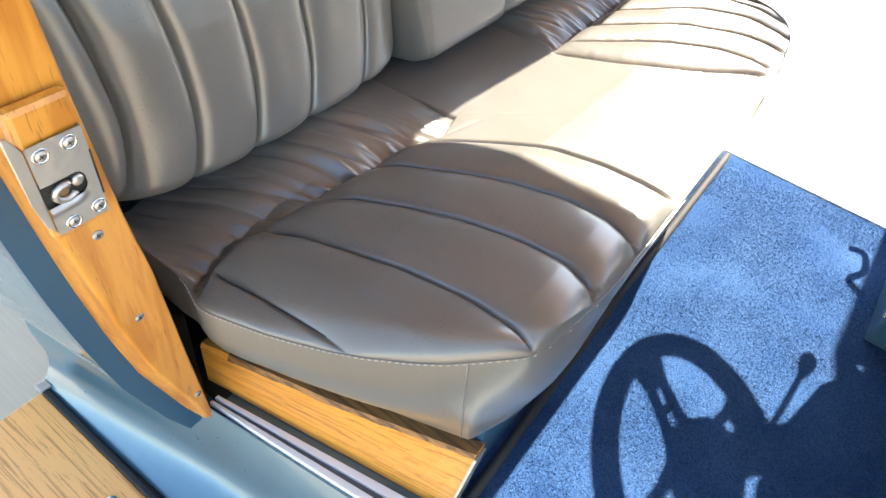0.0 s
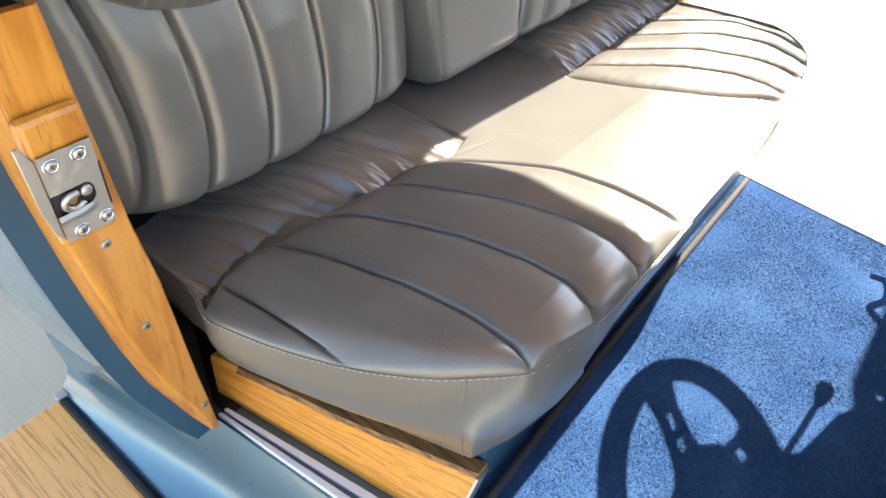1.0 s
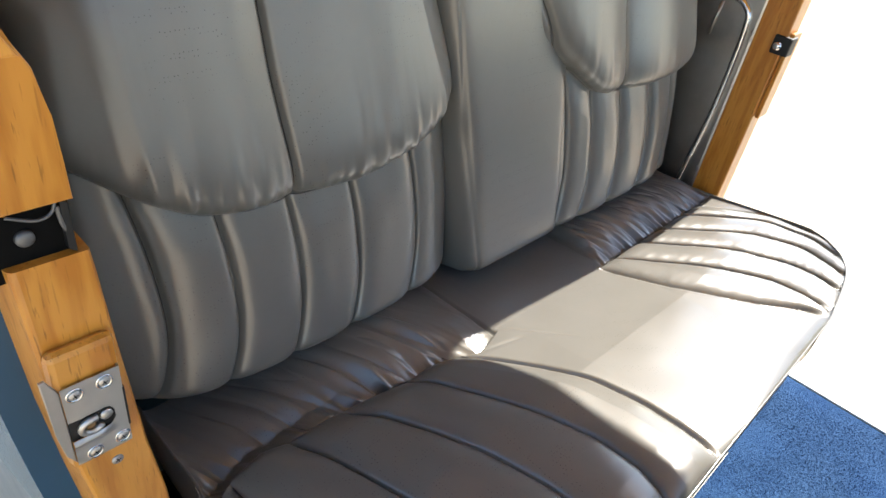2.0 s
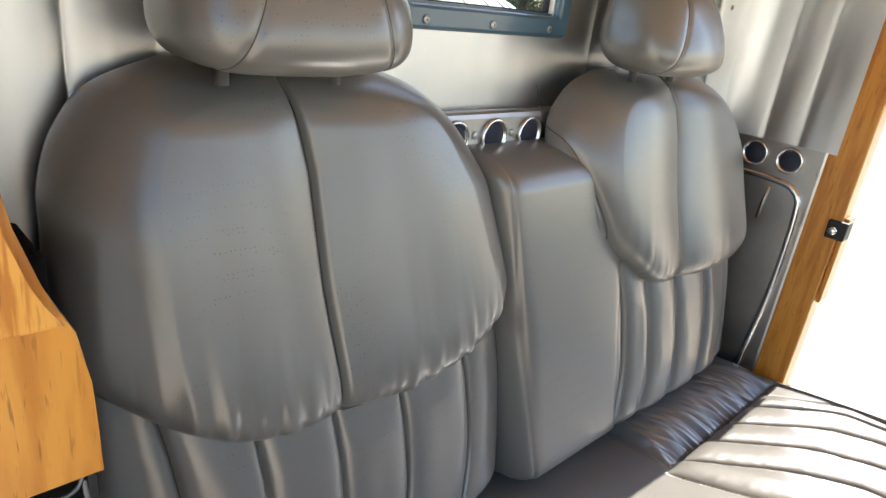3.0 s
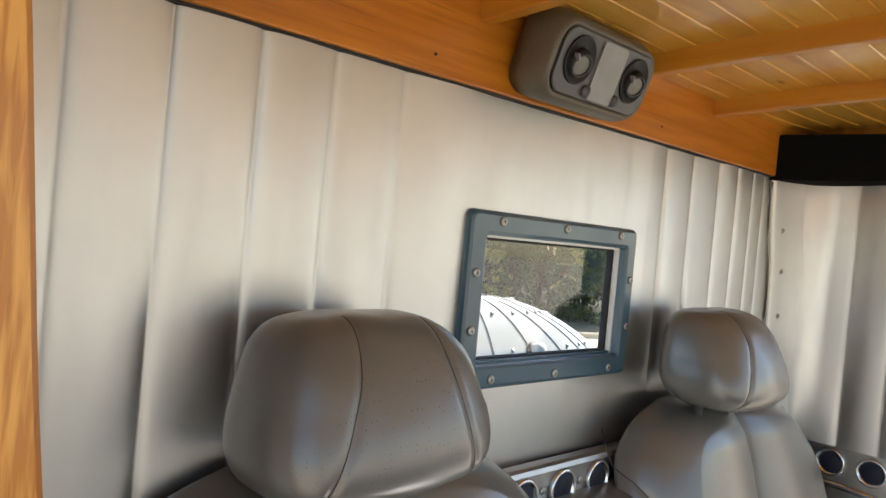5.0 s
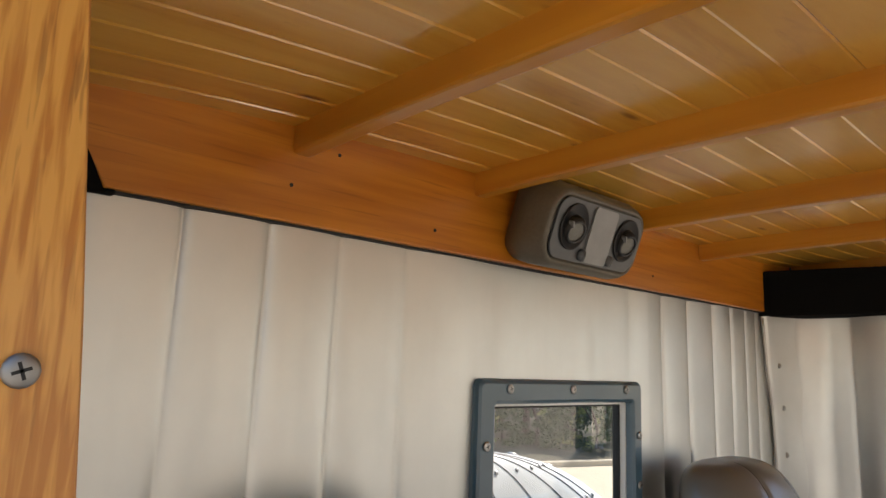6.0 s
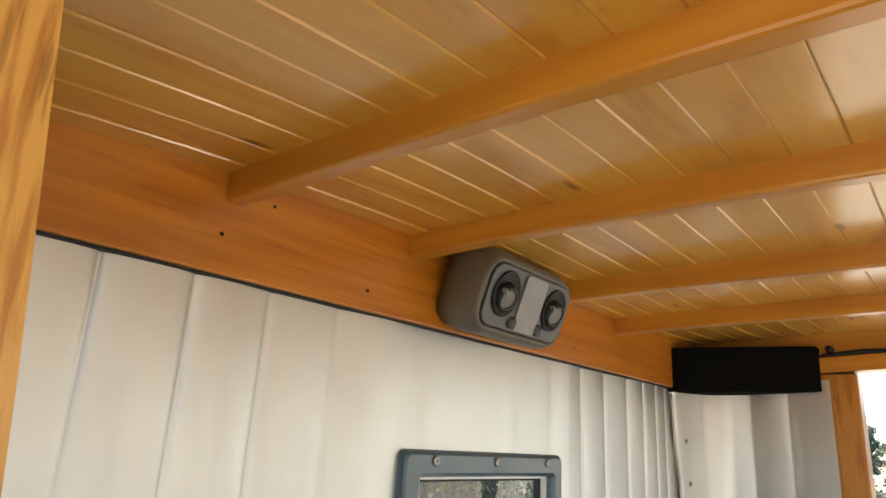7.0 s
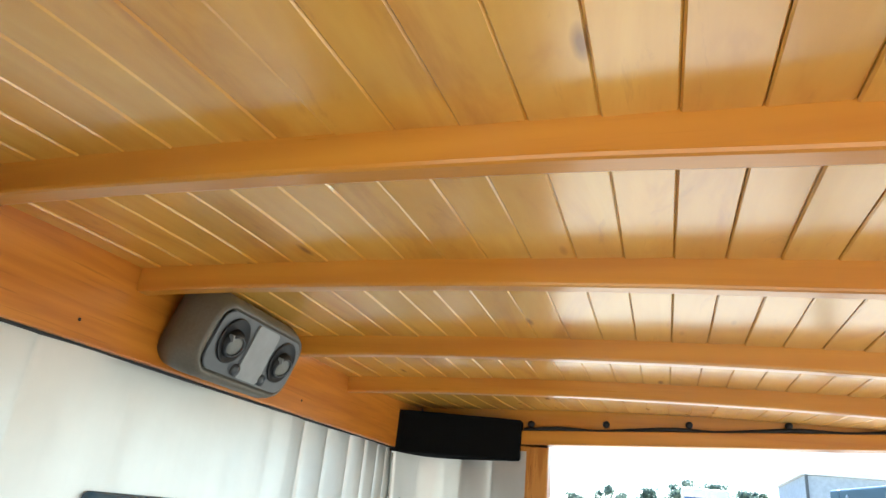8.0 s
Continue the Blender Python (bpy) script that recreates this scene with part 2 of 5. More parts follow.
GREY_WALL = plain_material("pale_grey_render", (0.42, 0.46, 0.50), 0.8, 0.0, 8.0, 0.2)
GREY_PLASTIC = plain_material("grey_plastic", (0.070, 0.075, 0.080), 0.35)
TAUPE_PLASTIC = plain_material("taupe_plastic", (0.135, 0.119, 0.088), 0.45, 0.0, 300.0, 0.06)
LENS = plain_material("lens_plastic", (0.24, 0.245, 0.245), 0.28, 0.0, 40.0, 0.02)
LATCH_RUST = plain_material("rusty_latch_steel", (0.20, 0.12, 0.05), 0.6, 0.2, 300.0, 0.2)
PLUG_BLUE = plain_material("dark_navy_plug", (0.010, 0.012, 0.030), 0.7, 0.0, 200.0, 0.05)
BULB = plain_material("frosted_bulb_lens", (0.22, 0.22, 0.20), 0.3, 0.0, 900.0, 0.8)
WHITE_PAINT = paint_material("white_paint", (0.80, 0.80, 0.78), 0.3, 0.0, 0.3)
BLUE_WALL = paint_material("bright_blue_panel", (0.03, 0.12, 0.42), 0.4)
GLASS = glass_material()
LEAF = leaf_material("leaves", (0.028, 0.056, 0.026), (0.12, 0.155, 0.068))
# lighter copy of LEAF, with sunlight on the low bushes put into its colour
LEAF_SUN = leaf_material("sun_tinted_leaves", (0.14, 0.19, 0.05), (0.34, 0.36, 0.13))
# distance haze is put into the paler, bluer leaf colours of the far trees
LEAF_FAR = leaf_material("haze_tinted_leaves", (0.10, 0.15, 0.13), (0.26, 0.31, 0.22))
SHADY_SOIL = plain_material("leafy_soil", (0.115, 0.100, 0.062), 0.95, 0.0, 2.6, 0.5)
BARK = plain_material("bark", (0.10, 0.075, 0.055), 0.9, 0.0, 20.0, 0.6)

# ---- mesh helpers ----


def finish(me, mat, smooth):
    me.materials.append(mat)
    if smooth:
        me.polygons.foreach_set("use_smooth", [True] * len(me.polygons))
    me.update()


def make(name, verts, faces, mat, parent=None, label="", smooth=True):
    me = bpy.data.meshes.new(name)
    me.from_pydata([tuple(v) for v in verts], [], faces)
    finish(me, mat, smooth)
    ob = new(name, me)
    if parent is not None:
        ob.parent = parent
    if label:
        tagged(ob, label)
    return ob


def part(name, bm, mat, parent=None, label="", smooth=False):
    me = bpy.data.meshes.new(name)
    bmesh.ops.recalc_face_normals(bm, faces=bm.faces)
    bm.to_mesh(me)
    bm.free()
    finish(me, mat, smooth)
    ob = new(name, me)
    if parent is not None:
        ob.parent = parent
    if label:
        tagged(ob, label)
    return ob


def thing(name, label, category, group="", kind="", at=(0, 0, 0)):
    ob = new(name)
    ob.location = at
    ob.empty_display_size = 0.05
    return tagged(ob, label, category, group, kind)


def box(bm, lo, hi, bevel=0.0, m=None, segments=2):
    res = bmesh.ops.create_cube(bm, size=1.0)
    c = [(a + b) / 2 for a, b in zip(lo, hi)]
    d = [b - a for a, b in zip(lo, hi)]
    mat = Matrix.Translation(c) @ Matrix.Diagonal((*d, 1))
    bmesh.ops.transform(bm, matrix=(m @ mat) if m is not None else mat, verts=res["verts"])
    if bevel:
        edges = list({e for v in res["verts"] for e in v.link_edges})
        bmesh.ops.bevel(bm, geom=edges, offset=bevel, segments=segments, affect='EDGES', profile=0.5)
    return bm


def boxed(lo, hi, bevel=0.0, m=None):
    return box(bmesh.new(), lo, hi, bevel, m)


def prism(outline, depth, m, bevel=0.0):
    """A closed outline in the local xy plane, raised by depth along local z, set by m."""
    bm = bmesh.new()
    lower = [bm.verts.new((x, y, 0)) for x, y in outline]
    upper = [bm.verts.new((x, y, depth)) for x, y in outline]
    n = len(outline)
    bm.faces.new(lower[::-1])
    bm.faces.new(upper)
    for i in range(n):
        bm.faces.new((lower[i], lower[(i + 1) % n], upper[(i + 1) % n], upper[i]))
    if bevel:
        edges = [e for e in bm.edges if (e.verts[0] in upper) == (e.verts[1] in upper)]
        bmesh.ops.bevel(bm, geom=edges, offset=bevel, segments=2, affect='EDGES', profile=0.5)
    bmesh.ops.transform(bm, matrix=m, verts=bm.verts)
    return bm


def lathe(profile, m, steps=24, close=True):
    """Profile rows (radius, height) turned round local z."""
    bm = bmesh.new()
    rings = []
    for r, h in profile:
        rings.append([bm.verts.new((max(r, 1e-5) * math.cos(2 * math.pi * k / steps), max(r, 1e-5) * math.sin(2 * math.pi * k / steps), h)) for k in range(steps)])
    for a, b in zip(rings, rings[1:]):
        for k in range(steps):
            bm.faces.new((a[k], a[(k + 1) % steps], b[(k + 1) % steps], b[k]))
    if close:
        bm.faces.new(rings[0][::-1])
        bm.faces.new(rings[-1])
    bmesh.ops.transform(bm, matrix=m, verts=bm.verts)
    return bm


def tube(points, radius, steps=8, closed=False):
    """A round bar along points."""
    pts = [Vector(p) for p in points]
    bm = bmesh.new()
    rings = []
    n = len(pts)
    up = Vector((0.13, 0.29, 0.95))
    for i, p in enumerate(pts):
        if closed:
            d = (pts[(i + 1) % n] - pts[i - 1]).normalized()
        else:
            d = (pts[min(i + 1, n - 1)] - pts[max(i - 1, 0)]).normalized()
        a = d.cross(up)
        if a.length < 0.05:
            a = d.cross(Vector((1, 0, 0)))
        a.normalize()
        b = d.cross(a)
        rings.append([bm.verts.new(p + radius * (math.cos(2 * math.pi * k / steps) * a + math.sin(2 * math.pi * k / steps) * b)) for k in range(steps)])
    pairs = list(zip(rings, rings[1:])) + ([(rings[-1], rings[0])] if closed else [])
    for r0, r1 in pairs:
        for k in range(steps):
            bm.faces.new((r0[k], r0[(k + 1) % steps], r1[(k + 1) % steps], r1[k]))
    if not closed:
        bm.faces.new(rings[0][::-1])
        bm.faces.new(rings[-1])
    return bm


def smooth_line(points, per=8):
    """A Catmull-Rom line through points."""
    p = [Vector(q) for q in points]
    out = []
    for i in range(len(p) - 1):
        a, b, c, d = p[max(i - 1, 0)], p[i], p[i + 1], p[min(i + 2, len(p) - 1)]
        for k in range(per):
            t = k / per
            out.append(0.5 * ((2 * b) + (c - a) * t + (2 * a - 5 * b + 4 * c - d) * t * t + (3 * b - a - 3 * c + d) * t ** 3))
    return out + [p[-1]]


def sheet(name, us, vs, place, mat, parent=None, label="", skip=None):
    """A grid over us and vs; place gives the point; skip leaves faces out."""
    nu, nv = len(us), len(vs)
    verts = [place(u, v) for v in vs for u in us]
    faces = []
    for j in range(nv - 1):
        for i in range(nu - 1):
            if skip and skip((us[i] + us[i + 1]) / 2, (vs[j] + vs[j + 1]) / 2):
                continue
            faces.append((j * nu + i, j * nu + i + 1, (j + 1) * nu + i + 1, (j + 1) * nu + i))
    return make(name, verts, faces, mat, parent, label)


def lerp(x, xs, ys):
    return float(np.interp(x, xs, ys))


def screw(m, radius, parent, name="screw", mat=None):
    """A low round screw head with a dark crossed slot, its head along local z."""
    head = part(name, lathe([(radius, 0), (radius, radius * 0.12), (radius * 0.8, radius * 0.27), (radius * 0.4, radius * 0.34), (0, radius * 0.34)], m, 16), mat or ZINC, parent, "", True)
    if name == "screw":
        bm = bmesh.new()
        for turn in (20, 110):
            box(bm, (-radius * 0.52, -radius * 0.10, radius * 0.30), (radius * 0.52, radius * 0.10, radius * 0.352), 0, m @ pose(0, 0, 0, 0, 0, turn))
        part("slot", bm, BLACK, parent)
    return head


def rounded(w, h, r, n=6):
    pts = []
    for cx, cy, a0 in ((w / 2 - r, h / 2 - r, 0), (-w / 2 + r, h / 2 - r, 90), (-w / 2 + r, -h / 2 + r, 180), (w / 2 - r, -h / 2 + r, 270)):
        for k in range(n + 1):
            a = radians(a0 + 90 * k / n)
            pts.append((cx + r * math.cos(a), cy + r * math.sin(a)))
    return pts


# local z of a pose that faces the front of the car, or the near side
FACE_FRONT = pose(0, 0, 0, 90, 0, 0)
FACE_NEAR = pose(0, 0, 0, 0, -90, 0)

# ---- the cab's structure: x runs across to the far side, y to the rear wall, z up ----
FLOOR_Z = 0.585
REAR_Y = 0.006
PLANK = 0.0409
CREASES = (-0.02, 0.034, 0.111, 0.188, 0.265, 0.349, 0.878, 0.963, 1.049, 1.119, 1.184, 1.236, 1.42)
WIN = (0.483, 0.771, 1.606, 1.761)


def pleat(x, creases, wide=0.2, power=2.4):
    """Height of a soft bulge between sharp creases; 0 at a crease, 1 in the middle."""
    for a, b in zip(creases, creases[1:]):
        if a <= x <= b:
            u = (x - a) / (b - a)
            if b - a > wide:
                e = min(x - a, b - x) / 0.06
                return min(1.0, 1 - (1 - min(e, 1)) ** 2.2)
            return 1 - abs(2 * u - 1) ** power
    return 0.0


def fold(x, creases):
    """Flat sheets that dip to a narrow crease."""
    near = min(abs(x - c) for c in creases)
    return 1 - 0.55 * math.exp(-near / 0.0045) - 0.45 * math.exp(-near / 0.022)


def eased(xs, ys, width):
    """The line through the knots, softened over a width."""
    xd = np.linspace(xs[0], xs[-1], 400)
    yd = np.interp(xd, xs, ys)
    n = max(1, int(width / (xd[1] - xd[0])))
    pad = np.concatenate([2 * yd[0] - yd[n:0:-1], yd, 2 * yd[-1] - yd[-2:-n - 2:-1]])
    k = np.hanning(2 * n + 1)
    return xd, np.convolve(pad, k / k.sum(), 'valid')


def smoothstep(a, b, x):
    t = min(1.0, max(0.0, (x - a) / (b - a)))
    return t * t * (3 - 2 * t)


def groove(d, width):
    return math.exp(-(d / width) ** 2)


def near_edge(y):
    """The near side of the sill, which draws in towards the front."""
    return lerp(y, (-1.3, -0.639, -0.548, -0.392, -0.232, 0.1), (0.255, 0.166, 0.153, 0.132, 0.111, 0.068))


def build_rear_wall():
    wall = thing("wall_rear", "pale aluminium sheet rear cab wall with soft vertical folds", "wall", kind="structure")
    xs = sorted({round(x, 4) for x in list(np.arange(-0.02, 1.411, 0.003)) + [WIN[0], WIN[1]] + list(CREASES)})
    zs = sorted({round(z, 4) for z in list(np.arange(1.00, 1.96, 0.02)) + [WIN[2], WIN[3]]})

    def place(x, z):
        wobble = noise.noise(Vector((x * 5, z * 2.2, 3.1))) * 0.004 + noise.noise(Vector((x * 17, z * 4, 7.0))) * 0.0012
        near_win = min(1.0, max(0.0, abs(x - 0.628) - 0.15) / 0.05)
        return (x, REAR_Y + 0.004 - 0.0062 * fold(x, CREASES) * (0.8 + 0.2 * math.sin(z * 9 + x * 20)) * (0.3 + 0.7 * near_win) - wobble, z)
    hole = lambda x, z: WIN[0] < x < WIN[1] and WIN[2] < z < WIN[3]
    sheet("sheet_metal", xs, zs, place, SHEET, wall, "", hole)
    bm = bmesh.new()
    x0, x1, z0, z1 = WIN
    for lo, hi in (((0.045, 0.030, 0.50), (x0 - 0.012, 0.040, 2.10)), ((x1 + 0.012, 0.030, 0.50), (1.47, 0.040, 2.10)),
                   ((x0 - 0.012, 0.030, 0.50), (x1 + 0.012, 0.040, z0 - 0.012)), ((x0 - 0.012, 0.030, z1 + 0.012), (x1 + 0.012, 0.040, 2.10))):
        box(bm, lo, hi)
    part("outer_skin", bm, BODY, wall)
    return wall


def build_rear_panel():
    panel = thing("rear_lower_panel", "bare pressed steel lower panel with round plugs behind the seat", "panel", kind="structure")
    bm = boxed((0.50, -0.028, 0.60), (1.395, 0.0, 1.477), 0.008)
    part("panel", bm, STEEL, panel)
    for x in (0.555, 0.632, 0.709, 1.05, 1.126):
        vent = part("vent_ring", lathe([(0.026, 0), (0.026, 0.004), (0.0235, 0.006), (0.021, 0.004), (0.020, 0.001)], Matrix.Translation((x, -0.0285, 1.4435)) @ FACE_FRONT, 28), CHROME, panel, "bright metal ring", True)
        part("plug", lathe([(0.0205, 0.0005), (0.019, 0.0025), (0, 0.003)], Matrix.Translation((x, -0.0285, 1.4435)) @ FACE_FRONT, 24), PLUG_BLUE, vent, "dark blue plug", True)
    for x in (0.594, 0.671, 1.088):
        screw(Matrix.Translation((x, -0.0285, 1.4465)) @ FACE_FRONT, 0.005, panel, "rivet")
    return panel


def build_window():
    win = thing("window_1", "small fixed rear window in a slate-blue screwed metal frame", "window", kind="structure")
    ox0, ox1, oz0, oz1 = 0.452, 0.798, 1.576, 1.790
    x0, x1, z0, z1 = WIN
    bm = bmesh.new()
    y0, y1 = -0.002, 0.012
    ow, oh, iw, ih = ox1 - ox0, oz1 - oz0, x1 - x0, z1 - z0
    ocx, ocz, icx, icz = (ox0 + ox1) / 2, (oz0 + oz1) / 2, (x0 + x1) / 2, (z0 + z1) / 2
    loops = []
    for y, w, h, r, cx, cz in ((y1, ow, oh, 0.009, ocx, ocz), (y0 + 0.006, ow, oh, 0.009, ocx, ocz), (y0 + 0.002, ow - 0.004, oh - 0.004, 0.009, ocx, ocz), (y0, ow - 0.011, oh - 0.011, 0.007, ocx, ocz),
                               (y0, iw + 0.010, ih + 0.010, 0.007, icx, icz), (y0 + 0.002, iw + 0.003, ih + 0.003, 0.005, icx, icz), (y0 + 0.005, iw, ih, 0.004, icx, icz), (y1, iw, ih, 0.004, icx, icz)):
        loops.append([bm.verts.new((cx + px, y, cz + pz)) for px, pz in rounded(w, h, r, 4)])
    for a, b in zip(loops, loops[1:]):
        n = len(a)
        for k in range(n):
            bm.faces.new((a[k], a[(k + 1) % n], b[(k + 1) % n], b[k]))
    part("window_frame", bm, BLUE_FRAME, win)
    lining = bmesh.new()
    for lo, hi in (((x1 - 0.003, 0.010, z0), (x1 + 0.012, 0.032, z1)), ((x0 - 0.012, 0.010, z0), (x0 + 0.003, 0.032, z1)),
                   ((x0, 0.010, z1 - 0.003), (x1, 0.032, z1 + 0.012))):
        box(lining, lo, hi)
    part("lining", lining, WHITE_PAINT, win, "white window lining")
    part("window_sill", boxed((x0, 0.0105, z0 - 0.012), (x1, 0.032, z0 + 0.003)), BLUE_FRAME, win, "slate-blue sill of the opening")
    gasket = bmesh.new()
    for lo, hi in (((x1 - 0.007, 0.018, z0), (x1 - 0.003, 0.030, z1)), ((x0 + 0.003, 0.018, z0), (x0 + 0.007, 0.030, z1)),
                   ((x0, 0.018, z1 - 0.006), (x1, 0.030, z1 - 0.003)), ((x0, 0.018, z0 + 0.003), (x1, 0.030, z0 + 0.0045))):
        box(gasket, lo, hi)
    part("gasket", gasket, RUBBER, win, "black rubber gasket")
    pane = part("pane", boxed((x0 + 0.003, 0.022, z0 + 0.003), (x1 - 0.003, 0.026, z1 - 0.003)), GLASS, win, "clear glass pane")
    pane.visible_shadow = False
    for x, z in ((0.5045, 1.7785), (0.627, 1.7785), (0.752, 1.7785), (0.5075, 1.5885), (0.628, 1.588), (0.750, 1.588), (0.4665, 1.648), (0.4665, 1.716), (0.786, 1.647), (0.786, 1.715)):
        screw(Matrix.Translation((x, -0.003, z)) @ FACE_FRONT, 0.0055, win)
    return win


def build_header():
    hdr = thing("rear_header_board", "wide orange-varnished wooden board along the top of the rear wall", "board", kind="structure")
    bm = prism([(0.047, 1.922), (1.36, 1.931), (1.40, 1.96), (1.40, 2.055), (0.0, 2.055), (0.0, 1.985), (0.026, 1.965)], 0.018, Matrix.Translation((0, 0.016, 0)) @ FACE_FRONT, 0.002)
    part("board", bm, WOOD_DARK, hdr)
    part("gap_strip", prism([(0.047, 1.9195), (1.37, 1.9285), (1.37, 1.932), (0.047, 1.924)], 0.012, Matrix.Translation((0, 0.015, 0)) @ FACE_FRONT), RUBBER, hdr, "thin black edge strip")
    for x, z in ((0.200, 1.957), (0.249, 1.997), (0.376, 1.945), (0.83, 1.95)):
        part("nail_hole", lathe([(0.002, 0), (0.0015, 0.001)], Matrix.Translation((x, -0.0025, z)) @ FACE_FRONT, 8), BLACK, hdr)
    return hdr


def roof_z(x, y):
    """Underside of the plank ceiling: crowned across the cab, a slight arch along it."""
    crown = 2.0225 - 0.115 * max(0.0, 0.5 - x) ** 2 - 0.004 * max(0.0, x - 0.5) ** 2 + 0.12 * max(0.0, x - 1.02) ** 2
    run = max(y, -0.9)
    return crown + 0.0055 - 0.05 * (run + 0.33) ** 2 - (0.012 if x < 0.6 else 0.028) * (x - 0.6) * run


def build_beam(x0, width=0.019, depth=0.0265):
    """A slim roof beam sprung to the arch of the ceiling, its lower edges eased."""
    bm = bmesh.new()
    rows = []
    for y in np.linspace(-0.003, -1.375, 46):
        top = max(roof_z(x0, y), roof_z(x0 + width, y)) + 0.004
        low = roof_z(x0 + width / 2, y) - depth + 0.0006 * noise.noise(Vector((x0 * 40, y * 9, 0)))
        rows.append([bm.verts.new(p) for p in ((x0, y, top), (x0, y, low + 0.003), (x0 + 0.0009, y, low + 0.0009), (x0 + 0.003, y, low), (x0 + width - 0.003, y, low),
                                               (x0 + width - 0.0009, y, low + 0.0009), (x0 + width, y, low + 0.003), (x0 + width, y, top))])
    for p, q in zip(rows, rows[1:]):
        for k in range(8):
            bm.faces.new((p[k], p[(k + 1) % 8], q[(k + 1) % 8], q[k]))
    bm.faces.new(rows[0][::-1])
    bm.faces.new(rows[-1])
    beam = part("ceiling_beam", bm, WOOD_BEAM)
    tagged(beam, "orange-varnished wooden roof beam under the plank ceiling", "beam", "roof beams", "structure")


def build_ceiling():
    bm = bmesh.new()
    xs = list(np.linspace(-0.03, 1.402, 26))
    for i in range(34):
        y1 = 0.0134 - i * PLANK
        y0 = y1 - PLANK + 0.0002
        sag = 0.0010 * noise.noise(Vector((i * 3.7, 0, 0)))
        lean = 0.0007 * noise.noise(Vector((i * 5.1, 4, 0)))
        pts = [(y0, 0.0012), (y0 + 0.0013, sag - lean), (y1 - 0.0013, sag + lean), (y1, 0.0012), (y1, 0.014), (y0, 0.014)]
        rings = [[bm.verts.new((x, y, roof_z(x, (y0 + y1) / 2) + z)) for y, z in pts] for x in xs]
        for p, q in zip(rings, rings[1:]):
            for k in range(6):
                bm.faces.new((p[k], p[(k + 1) % 6], q[(k + 1) % 6], q[k]))
        bm.faces.new(rings[0][::-1])
        bm.faces.new(rings[-1])
    ceil = part("ceiling", bm, WOOD_PLANK)
    tagged(ceil, "varnished pine beadboard ceiling of narrow planks", "ceiling", kind="structure")
    roof = part("roof", boxed((-0.10, -1.42, 2.062), (1.52, 0.10, 2.09), 0.01), BODY)
    tagged(roof, "painted cab roof above the plank ceiling", "roof", kind="structure")
    for x in (0.199, 0.435, 0.716, 0.984):
        build_beam(x)


CORNER_Z = (1.40, 1.557, 1.657, 1.747, 1.827, 1.92)
CORNER_X = (1.322, 1.308, 1.298, 1.291, 1.274, 1.262)


